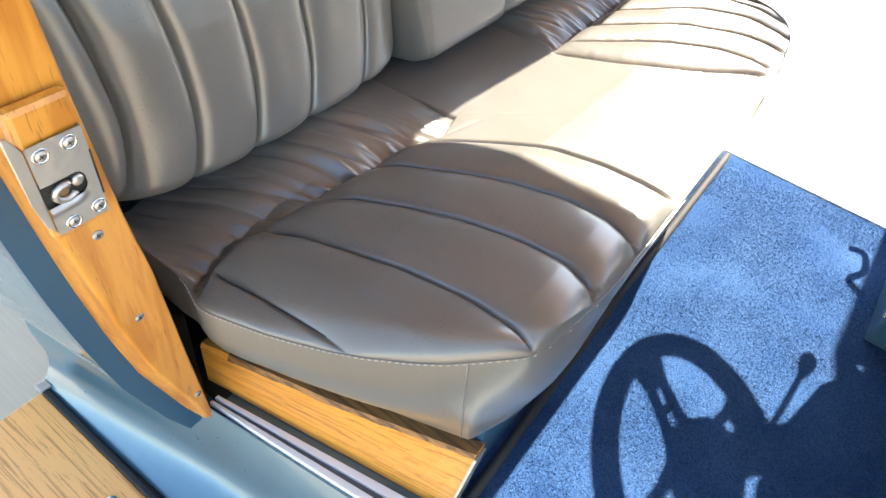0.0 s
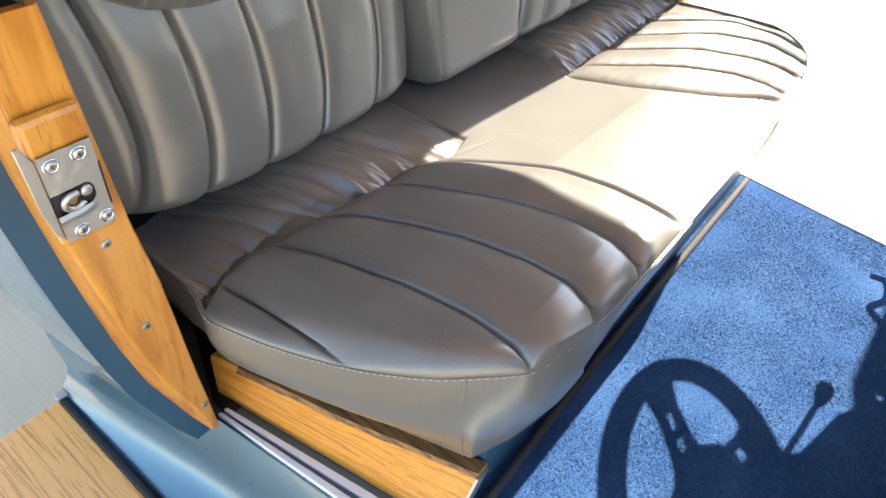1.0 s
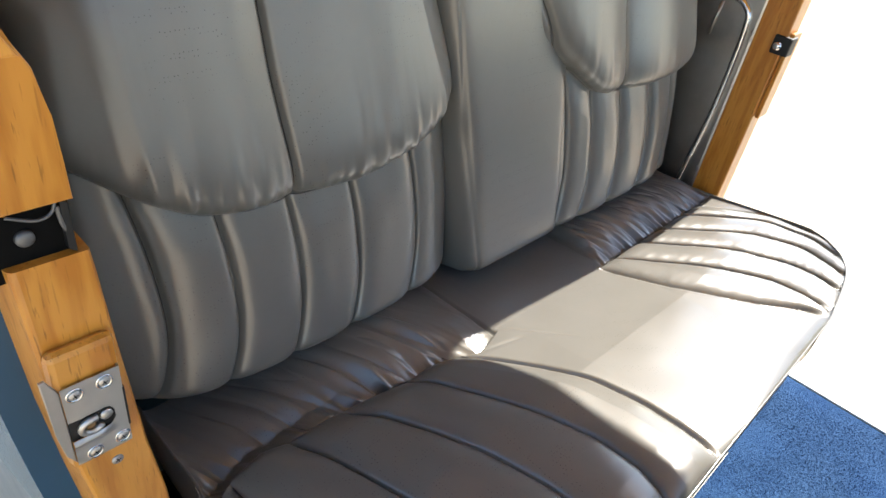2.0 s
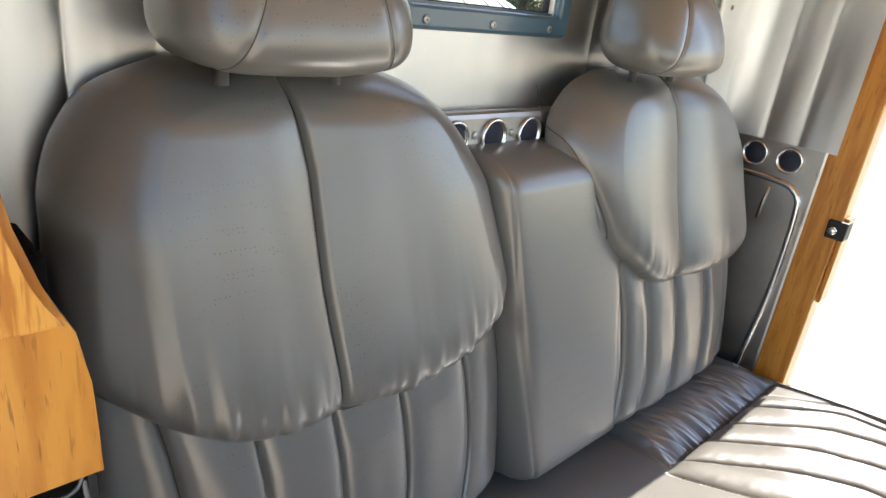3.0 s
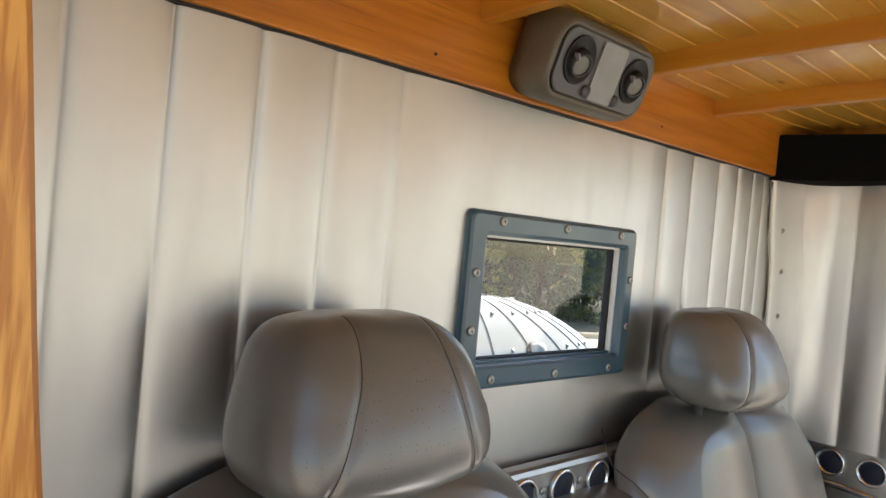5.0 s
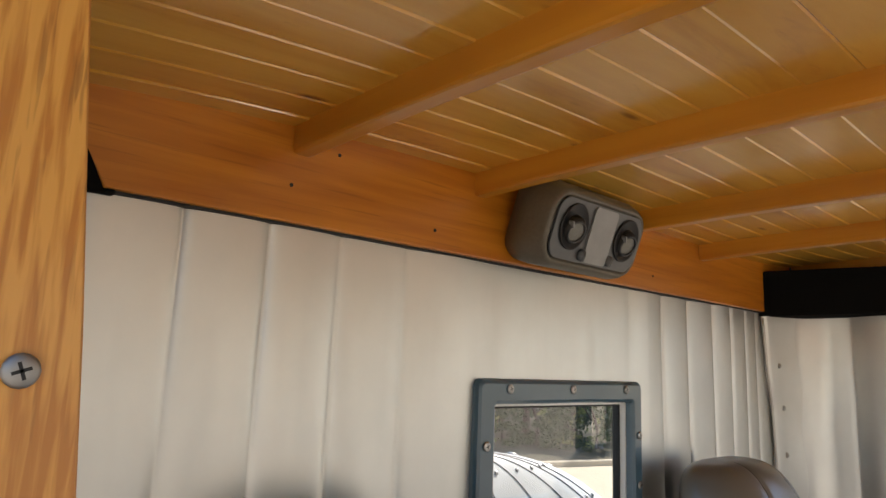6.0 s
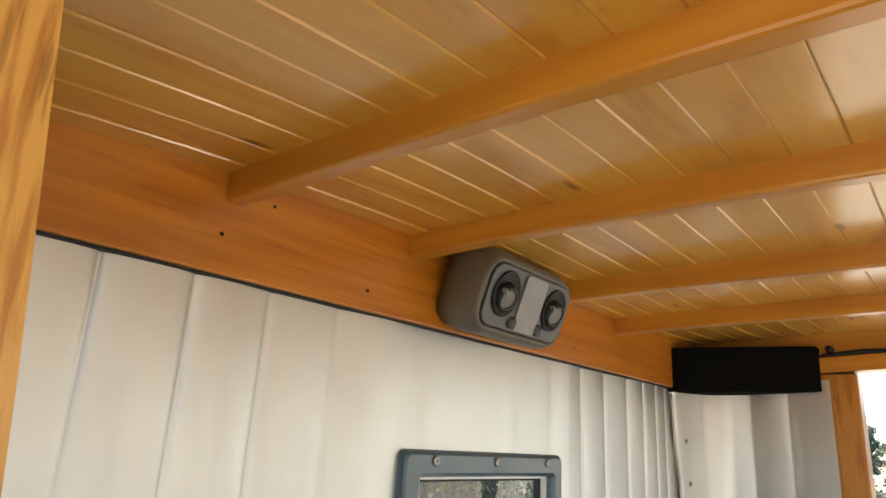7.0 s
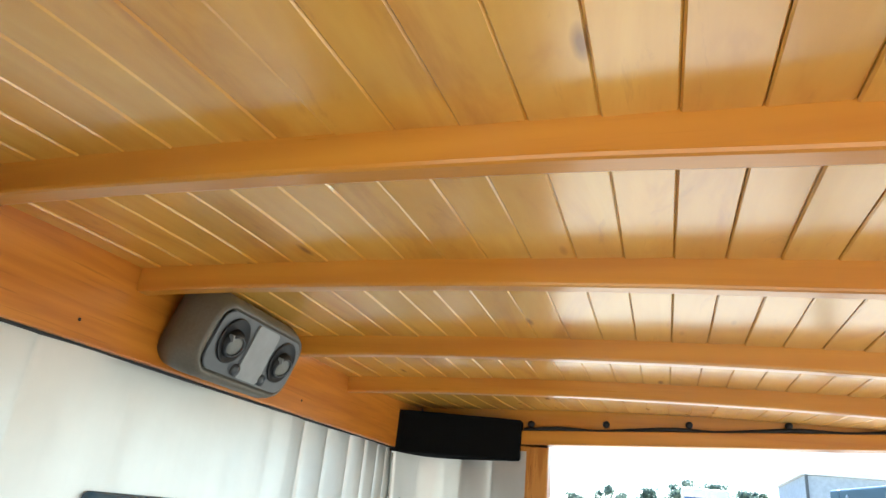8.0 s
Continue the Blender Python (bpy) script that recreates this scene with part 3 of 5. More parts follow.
def build_far_side():
    wall = thing("wall_far", "pale aluminium sheet side wall with soft folds and rivets", "wall", kind="structure")
    cr = (-0.28, -0.185, -0.115, -0.03, 0.05)

    def side(y, z, lift=0.0):
        u = 1 - math.exp(min(0.0, y) / 0.032)
        corner = lerp(z, CORNER_Z, CORNER_X)
        return (corner + (1.392 - corner) * u - lift, y, z)
    sheet("sheet_metal", list(np.arange(-0.26, 0.0301, 0.004)), list(np.arange(1.415, 1.96, 0.018)),
          lambda y, z: side(y, z, 0.0035 * pleat(y, cr) * min(1.0, max(0.0, -y / 0.05)) - 0.0022 * noise.noise(Vector((y * 14, z * 4, 1))) - 0.0008 * noise.noise(Vector((y * 33, z * 3, 6)))), SHEET_SIDE, wall)
    part("outer_skin", boxed((1.425, -0.30, 0.5), (1.46, 0.10, 2.08)), BODY, wall)
    strip = sheet("corner_strip", list(np.linspace(0.006, -0.030, 9)), list(np.linspace(1.42, 1.925, 60)),
                  lambda y, z: side(y * (1 + 0.10 * math.sin(z * 36)), z, 0.0055 + 0.0015 * math.sin(z * 36) - 0.12 * max(0.0, -0.026 - y)), SHEET, wall, "riveted corner strip")
    part("corner_bead", tube([side(0.002, z, 0.0075) for z in np.linspace(1.42, 1.918, 30)], 0.0022, 8), STEEL, strip, "thin bright corner bead", True)
    for z in (1.827, 1.746, 1.657, 1.557, 1.47):
        screw(Matrix.Translation(side(-0.009, z, 0.0065)) @ FACE_NEAR, 0.0050, strip, "rivet")
    for z in (1.88, 1.78, 1.68, 1.58, 1.48):
        screw(Matrix.Translation((1.397, -0.232, z)) @ FACE_NEAR, 0.006, wall, "rivet")
    low = thing("side_lower_panel", "pressed bare steel side panel with round plugs and a raised bead", "panel", kind="structure")
    part("panel", boxed((1.392, -0.245, 0.60), (1.42, 0.0, 1.425), 0.006), STEEL, low)
    for y in (-0.107, -0.1785):
        ring = part("vent_ring", lathe([(0.027, 0), (0.027, 0.004), (0.0245, 0.006), (0.022, 0.004), (0.021, 0.001)], Matrix.Translation((1.3915, y, 1.382)) @ FACE_NEAR, 28), CHROME, low, "bright metal ring", True)
        part("plug", lathe([(0.0215, 0.0005), (0.02, 0.0025), (0, 0.003)], Matrix.Translation((1.3915, y, 1.382)) @ FACE_NEAR, 24), PLUG_BLUE, ring, "dark blue plug", True)
    line = smooth_line([(1.391, -0.06, 1.340), (1.391, -0.16, 1.338), (1.391, -0.205, 1.325), (1.391, -0.222, 1.28), (1.391, -0.222, 1.10), (1.391, -0.205, 0.92), (1.391, -0.20, 0.80)])
    part("bead", tube(line, 0.007), CHROME, low, "bright raised bead", True)
    part("short_bead", tube([(1.391, -0.155, 1.32), (1.391, -0.150, 1.25)], 0.004), STEEL, low, "", True)
    for z in (1.37, 1.28, 1.265, 1.17, 1.06, 0.96):
        screw(Matrix.Translation((1.391, -0.238, z)) @ FACE_NEAR, 0.0045, low, "rivet")
    bm = prism([(1.252, 0.012), (1.258, -0.014), (1.378, -0.246), (1.42, -0.246), (1.42, 0.012)], 0.088, Matrix(((1, 0, 0, 0), (0, 1, 0, 0), (0.0, -0.045, 1, 1.922), (0, 0, 0, 1))), 0.003)
    bmesh.ops.subdivide_edges(bm, edges=[e for e in bm.edges if e.calc_length() > 0.06], cuts=8, use_grid_fill=True)
    for v in bm.verts:
        v.co += Vector((0.6, 0.25, 0.5)) * 0.0026 * noise.noise(v.co * 38)
    cover = part("corner_cover", bm, COVER_BLACK)
    tagged(cover, "crinkled black plastic cover below the ceiling corner", "cover", kind="structure")
    near_cover = part("corner_cover", boxed((-0.04, 0.0, 1.918), (0.056, 0.014, 1.985), 0.002), COVER_BLACK)
    tagged(near_cover, "black plastic cover box below the ceiling corner", "cover", kind="structure")
    post = thing("far_door_post", "orange-varnished wooden door post with a striker recess", "post", kind="structure")
    bm = prism([(-0.243, 0.588), (-0.308, 0.588), (-0.308, 1.967), (-0.243, 1.967)], 0.055, Matrix.Translation((1.392, 0, 0)) @ Matrix(((0, 0, 1, 0), (1, 0, 0, 0), (0, 1, 0, 0), (0, 0, 0, 1))), 0.003)
    part("post", bm, WOOD_POST, post)
    part("stop_strip", boxed((1.400, -0.318, 1.115), (1.447, -0.309, 1.30), 0.002), WOOD_POST, post)
    part("striker_plate", boxed((1.386, -0.322, 1.255), (1.42, -0.285, 1.293), 0.003), BLACK, post, "black striker in its recess")
    part("striker_pin", lathe([(0.008, 0), (0.008, 0.02), (0.004, 0.022)], Matrix.Translation((1.392, -0.300, 1.274)) @ FACE_NEAR, 14), CHROME, post, "bright pin", True)
    part("foot", boxed((1.388, -0.312, 0.878), (1.45, -0.24, 0.893)), RUBBER, post, "black rubber foot")
    head = thing("far_door_header", "orange-varnished wooden door header under the ceiling edge", "header", kind="structure")
    rise = Matrix.Translation((0, -0.3, 0)) @ Matrix(((1, 0, 0, 0), (0, 1, 0, 0), (0, -0.052, 1, 0), (0, 0, 0, 1))) @ Matrix.Translation((0, 0.3, 0))
    part("rail", boxed((1.392, -1.38, 1.972), (1.447, -0.243, 2.003), 0.003, rise), WOOD_BEAM, head)
    part("upper_rail", boxed((1.405, -1.38, 2.006), (1.447, -0.002, 2.062), 0.002, rise), WOOD_BEAM, head)
    part("weather_strip", tube([rise @ p for p in smooth_line([(1.397, -0.25 - 0.08 * k, 2.0050 + 0.0035 * math.sin(k * 2.1)) for k in range(14)], 4)], 0.0048, 6), RUBBER, head, "loose black weather strip", True)
    for y in (-0.265, -0.43, -0.60, -0.79):
        part("clip", lathe([(0.0075, 0), (0.0075, 0.006), (0.004, 0.009)], rise @ Matrix.Translation((1.404, y, 2.018)) @ FACE_NEAR, 12), BLACK, head, "round black clip", True)
    sill = part("far_sill", boxed((1.386, -1.38, 0.45), (1.46, -0.25, 0.588), 0.003), WHITE_PAINT)
    tagged(sill, "pale far door sill in bright sun", "sill", kind="structure")


POST_Z = (0.63, 0.66, 0.71, 0.85, 1.01, 1.09, 1.22, 1.30, 1.354, 1.42, 1.452, 1.486, 1.555, 1.70, 1.81, 1.92, 2.05)
POST_IN = (0.084, 0.080, 0.078, 0.068, 0.058, 0.048, 0.038, 0.033, 0.028, 0.025, 0.019, -0.002, -0.009, -0.024, -0.033, -0.044, -0.055)
POST_OUT_Z = (0.63, 0.66, 0.715, 0.83, 0.92, 1.01, 1.08, 1.17, 1.31, 1.60, 2.05)
POST_OUT = (0.082, 0.068, 0.050, 0.016, 0.000, -0.011, -0.018, -0.025, -0.031, -0.063, -0.115)
POST_EDGE_Z = (0.672, 0.73, 0.86, 0.94, 1.03, 1.10, 1.20, 1.312)
POST_EDGE = (0.0735, 0.064, 0.028, 0.013, 0.001, -0.008, -0.014, -0.018)


def post_slice(z0, z1, y0, y1, grow_in=0.0, out=None, steps=24):
    """A length of the curved near post between two heights."""
    zs = list(np.linspace(z0, z1, steps))
    ins = [(lerp(z, POST_Z, POST_IN) + grow_in, z) for z in zs]
    outs = [(lerp(z, POST_OUT_Z, POST_OUT) if out is None else out(z), z) for z in zs]
    ring = ins + outs[::-1]
    return prism(ring, y1 - y0, Matrix.Translation((0, y1, 0)) @ FACE_FRONT, 0.002)


def build_near_post():
    post = thing("near_door_post", "curved orange-varnished oak door post with a steel latch plate", "post", kind="structure")
    # the lower post: a flat front and a bevelled outer face along a curved edge
    bm = bmesh.new()
    rows = []
    for z in np.linspace(0.692, 1.312, 40):
        xi, xe, xo = lerp(z, POST_Z, POST_IN), lerp(z, POST_EDGE_Z, POST_EDGE), lerp(z, POST_OUT_Z, POST_OUT)
        xe = min(xe, xi - 0.002)
        rows.append([bm.verts.new(p) for p in ((xi, -0.245, z), (xi, -0.298, z), (xi - 0.002, -0.300, z), (xe + 0.0025, -0.300, z), (xe, -0.2992, z), (xe - 0.002, -0.297, z), (min(xo + 0.004, xe - 0.004), -0.266, z), (min(xo + 0.004, xe - 0.004), -0.245, z))])
    for a, b in zip(rows, rows[1:]):
        for k in range(8):
            bm.faces.new((a[k], a[(k + 1) % 8], b[(k + 1) % 8], b[k]))
    bm.faces.new(rows[0][::-1])
    bm.faces.new(rows[-1])
    part("lower_post", bm, WOOD_POST, post)
    part("upper_post", post_slice(1.354, 2.05, -0.300, -0.245), WOOD_POST, post)
    part("stop_strip", post_slice(1.456, 2.03, -0.311, -0.2995, -0.0035, lambda z: lerp(z, POST_Z, POST_IN) - 0.05), WOOD_FLAME, post)
    recess = part("hinge_recess", boxed((-0.05, -0.292, 1.300), (0.026, -0.255, 1.36)), COVER_BLACK, post, "black striker recess")
    part("recess_bolt", lathe([(0.0062, 0), (0.006, 0.003), (0.004, 0.0045), (0, 0.0045)], Matrix.Translation((-0.004, -0.292, 1.331)) @ FACE_FRONT, 14), DULL_STEEL, recess, "dull bolt", True)
    part("recess_cable", tube(smooth_line([(-0.012, -0.294, 1.350), (0.004, -0.297, 1.344), (0.014, -0.297, 1.347), (0.018, -0.296, 1.356)]), 0.0012, 6), DULL_STEEL, recess, "thin grey cable", True)
    part("recess_spring", tube(smooth_line([(0.018, -0.296, 1.350), (0.0185, -0.297, 1.338), (0.022, -0.296, 1.326)]), 0.0016, 6), DULL_STEEL, recess, "", True)
    part("recess_bracket", prism([(0.0195, 1.316), (0.0245, 1.312), (0.024, 1.352), (0.0195, 1.354)], 0.006, Matrix.Translation((0, -0.292, 0)) @ FACE_FRONT), BLACK, recess)
    # raised block with the bent latch plate
    block = part("latch_block", boxed((-0.0165, -0.3115, 1.114), (0.0335, -0.299, 1.240), 0.006, None), WOOD_POST, post, "raised rounded wooden block")
    xs, zs = list(np.linspace(-0.0125, 0.0305, 60)), list(np.linspace(1.123, 1.210, 90))

    def pressed(x, z):
        lip = 0.0035 * groove((z - 1.1485) / 0.004, 1.0) * smoothstep(0.022, 0.008, x)
        return (x, -0.3145 - lip - 0.0003 * noise.noise(Vector((x * 120, z * 120, 0))), z)
    sheet("latch_plate", xs, zs, pressed, ZINC, block, "bent zinc latch plate with a cut slot",
          lambda x, z: (x < 0.016 and 1.1525 < z < 1.1725) or ((x - 0.016) / 0.006) ** 2 + ((z - 1.1625) / 0.010) ** 2 < 1)
    part("plate_edge", boxed((0.0298, -0.3145, 1.123), (0.0308, -0.311, 1.210)), ZINC, block)
    part("plate_notch", boxed((0.0302, -0.3150, 1.142), (0.0318, -0.3112, 1.186)), BLACK, block, "dark slit")
    part("plate_lip", prism([(-0.0235, 1.222), (-0.0195, 1.222), (-0.0125, 1.206), (-0.0125, 1.124), (-0.0185, 1.136), (-0.0215, 1.160)], 0.003, Matrix.Translation((0, -0.3095, 0)) @ FACE_FRONT, 0.0008), ZINC, block)
    part("slot", boxed((-0.0122, -0.3128, 1.150), (0.0235, -0.3112, 1.175)), BLACK, block, "dark latch slot")
    claw = [(0.0035 + 0.0085 * math.cos(a), -0.3146 - 0.0008 * math.sin(a), 1.1605 + 0.0075 * math.sin(a)) for a in np.linspace(radians(60), radians(330), 14)]
    part("latch_claw", tube(claw, 0.0030, 8), ZINC, block, "curved steel latch claw", True)
    part("latch_tongue", lathe([(0.0045, 0), (0.0040, 0.0010), (0, 0.0012)], Matrix.Translation((0.003, -0.3130, 1.1605)) @ FACE_FRONT, 16), LATCH_RUST, block, "brownish latch tongue", True)
    part("latch_roller", lathe([(0.0050, 0), (0.0050, 0.0025), (0.0035, 0.0035), (0, 0.0036)], Matrix.Translation((0.0150, -0.3128, 1.1655)) @ FACE_FRONT, 16), ZINC, block, "steel roller in the slot", True)
    for x, z in ((-0.0035, 1.1995), (0.0185, 1.2005), (0.0015, 1.1300), (0.0240, 1.1325)):
        part("washer", lathe([(0.0068, 0), (0.0066, 0.0006), (0.0050, 0.0007), (0.0048, 0)], Matrix.Translation((x, -0.3148, z)) @ FACE_FRONT, 20), CHROME, block, "bright ring", True)
        screw(Matrix.Translation((x, -0.3150, z)) @ FACE_FRONT, 0.0046, block)
    for x, z in ((0.020, 1.089), (0.030, 0.960), (0.067, 0.761)):
        screw(Matrix.Translation((x, -0.300, z)) @ FACE_FRONT, 0.0052, post, "screw", SCREW_GREY)
    screw(Matrix.Translation((-0.050, -0.312, 1.797)) @ FACE_FRONT, 0.0048, post, "screw", SCREW_GREY)
    edge = part("door_edge_strip", post_slice(0.640, 2.05, -0.268, -0.248, -0.004, lambda z: lerp(z, POST_OUT_Z, POST_OUT) - lerp(z, (0.80, 0.90, 1.0), (0.020, 0.020, 0.021))), BLUE_DARK)
    tagged(edge, "dark blue painted body edge beside the wooden post", "body edge", kind="structure")


def build_near_body():
    """The outer skin behind the door and the flared apron below it."""
    body = thing("body_side", "pale metallic blue painted cab side and flared apron", "body", kind="structure")
    ys = list(np.linspace(-0.262, 0.05, 26))
    zs = list(np.linspace(0.57, 2.05, 50))

    def skin(y, z):
        z = max(z, lerp(y, (-0.262, -0.20), (0.675, 0.59)))
        x = lerp(z, POST_OUT_Z, POST_OUT) - 0.0185 - 0.12 * (min(y, -0.08) + 0.262) + 6.5 * max(0, y + 0.08) ** 2
        inside = lerp(y, (-0.27, 0.09), (near_edge(-0.27) - 0.004, 0.016)) + 0.003
        return (max(x, inside - max(0, z - 0.625) * 1.2), y, z)
    sheet("near_lining", [-0.25, -0.12, 0.012], list(np.linspace(0.68, 2.03, 30)), lambda y, z: (lerp(z, POST_Z, POST_IN) - 0.012, y, z), SHEET, body)
    sheet("side_panel", ys, zs, skin, BODY, body)
    # apron: a concave flare from the sill down to the running board
    us = list(np.linspace(0, 1, 22))
    ya = list(np.linspace(-1.35, 0.085, 40))

    top_x = eased((-1.36, -0.639, -0.548, -0.392, -0.27, 0.09), [near_edge(y) - 0.004 for y in (-1.36, -0.639, -0.548, -0.392, -0.27)] + [0.016], 0.13)
    top_z = eased((-1.36, -0.3, -0.2, 0.09), (0.596, 0.596, 0.622, 0.630), 0.10)

    def flare(u, y):
        top = Vector((lerp(y, *top_x), 0, lerp(y, *top_z)))
        low = Vector((lerp(y, (-1.35, 0.09), (0.045, -0.012)), 0, 0.452))
        p = top.lerp(low, u)
        bow = math.sin(math.pi * u)
        return (p.x + 0.018 * bow - 0.006 * math.sin(2 * math.pi * u), y, p.z - 0.014 * bow)
    sheet("apron", us, ya, flare, BODY, body)
    part("apron_underside", boxed((-0.004, -1.36, 0.42), (0.10, 0.07, 0.446)), BLACK, body, "dark underside of the apron")
    sill = thing("door_sill", "ribbed aluminium tread strip on the door sill", "sill", kind="structure")
    def strip_edge(y, f):
        return near_edge(y) + f * lerp(y, (-1.35, -0.639, -0.232), (0.060, 0.040, 0.016))
    ends = (-0.236, -0.392, -0.548, -0.639, -1.35)
    for f0, f1, h, mat in ((0.0, 0.32, 0.012, TREAD), (0.33, 0.62, 0.005, DULL_STEEL), (0.63, 1.0, 0.012, TREAD)):
        ring = [(strip_edge(y, f0), y) for y in ends] + [(strip_edge(y, f1), y) for y in ends[::-1]]
        part("rib", prism(ring[::-1], h, Matrix.Translation((0, 0, 0.596)), 0.0012), mat, sill)
    base = [(near_edge(y) - 0.003, y) for y in (-0.20, -0.392, -0.548, -0.639, -1.35)] + [(0.34, -1.35), (0.245, -0.6), (0.20, -0.20)]
    part("sill_base", prism(base[::-1], 0.05, Matrix.Translation((0, 0, 0.546))), BODY, sill)
    rail = thing("seat_rail_board", "orange-varnished wooden board along the seat base", "board", kind="structure")
    bm = bmesh.new()
    rows = []
    for y in np.linspace(-0.20, -0.612, 14):
        xt = lerp(y, (-0.612, -0.412, -0.224, -0.20), (0.264, 0.198, 0.149, 0.142))
        xf = lerp(y, (-0.616, -0.425, -0.226, -0.20), (0.216, 0.180, 0.143, 0.138))
        rows.append([bm.verts.new(p) for p in ((xf, y, 0.598), (xt - 0.0035, y, 0.690), (xt, y, 0.697 + 0.001 * noise.noise(Vector((y * 30, 0, 0)))), (xt + 0.02, y, 0.698), (xf + 0.03, y, 0.598))])
    for a, b in zip(rows, rows[1:]):
        for k in range(5):
            bm.faces.new((a[k], a[(k + 1) % 5], b[(k + 1) % 5], b[k]))
    bm.faces.new(rows[0])
    bm.faces.new(rows[-1][::-1])
    worn = bmesh.new()
    rows = []
    for y in np.linspace(-0.245, -0.611, 40):
        xt = lerp(y, (-0.612, -0.412, -0.224, -0.20), (0.264, 0.198, 0.149, 0.142))
        low = 0.6905 - 0.004 * abs(noise.noise(Vector((y * 24, 3, 0)))) - 0.003 * smoothstep(-0.36, -0.25, y)
        rows.append([worn.verts.new(p) for p in ((xt - 0.0042 - 0.4 * (0.6905 - low), y, low), (xt - 0.0005, y, 0.6978), (xt + 0.021, y, 0.6992), (xt + 0.021, y, 0.690))])
    for a, b in zip(rows, rows[1:]):
        for k in range(4):
            worn.faces.new((a[k], a[(k + 1) % 4], b[(k + 1) % 4], b[k]))
    worn.faces.new(rows[0])
    worn.faces.new(rows[-1][::-1])
    part("worn_edge", worn, WOOD_WORN, rail, "dark weathered top edge")
    along = pose(0.143, -0.226, 0.6, 0, 0, 10.6)
    bmesh.ops.transform(bm, matrix=along.inverted(), verts=bm.verts)
    part("board", bm, WOOD_RAIL, rail).matrix_basis = along
    part("end_plate", prism([(0.212, 0.599), (0.240, 0.599), (0.282, 0.694), (0.258, 0.694)], 0.004, Matrix.Translation((0, -0.6125, 0)) @ FACE_FRONT), ZINC, rail, "thin metal end cap")
    rb = thing("running_board", "varnished oak running board with a black edge and steel bolts", "running board", kind="structure")
    m = Matrix.Translation((0, 0.075, 0.43))
    for k in range(2):
        x1 = -0.018 - 0.184 * k
        part("plank", boxed((x1 - 0.1825, -1.4, 0.0), (x1, 0.0, 0.022), 0.002, m), WOOD_BOARD, rb)
    part("edge_trim", boxed((-0.018, 0.072 - 1.4, 0.428), (-0.006, 0.082, 0.462), 0.003), RUBBER, rb, "black rubber edge strip")
    part("trim_end", boxed((-0.020, 0.065, 0.455), (0.0, 0.085, 0.466), 0.002), ZINC, rb)
    for y in (-0.176, -0.60, -1.0):
        part("bolt", lathe([(0.010, 0), (0.009, 0.003), (0.005, 0.006), (0, 0.007)], Matrix.Translation((-0.055, y, 0.452)), 18), CHROME, rb, "domed steel bolt", True)


def build_front():
    """Plain front of the cab, out of view: cowl, windscreen frame and posts."""
    cowl = part("cowl", boxed((0.10, -1.40, 0.50), (1.42, -1.34, 1.29), 0.01), BLUE_DARK)
    tagged(cowl, "dark blue painted cowl under the windscreen", "cowl", kind="structure")
    frame_top = part("windscreen_frame", boxed((0.0, -1.40, 1.94), (1.45, -1.35, 2.06), 0.004), WOOD_BEAM)
    tagged(frame_top, "varnished wooden windscreen header", "frame", kind="structure")
    for x0 in (0.0, 0.70, 1.39):
        p = part("windscreen_post", boxed((x0, -1.40, 0.60), (x0 + 0.06, -1.34, 1.94), 0.004), WOOD_POST)
        tagged(p, "varnished wooden windscreen post", "post", kind="structure")


def build_belt_cover():
    cover = part("belt_cover", boxed((0.006, -0.12, 0.84), (0.052, -0.035, 1.412), 0.006), COVER_BLACK)
    tagged(cover, "black plastic belt cover between seat and post", "cover")
    part("belt_slot", boxed((0.010, -0.1225, 1.36), (0.040, -0.1195, 1.375)), RUBBER, cover)


def build_gap_block():
    # Added black block that stands in for the shade between seat and post.
    trim = part("seat_gap_block", boxed((0.080, -0.245, 0.601), (0.108, -0.05, 0.845), 0.008), COVER_BLACK)
    tagged(trim, "black block added to darken the gap beside the seat", "trim", kind="structure")


def build_cowl_sides():
    # Unseen panels, added to keep sky light off the shaded floor.
    for x0 in (0.19, 1.40):
        p = part("cowl_side", boxed((x0, -1.34, 0.55), (x0 + 0.03, -1.12, 1.40), 0.004), BLUE_DARK)
        tagged(p, "dark blue cowl side panel, out of view, added to block sky light", "panel", kind="structure")


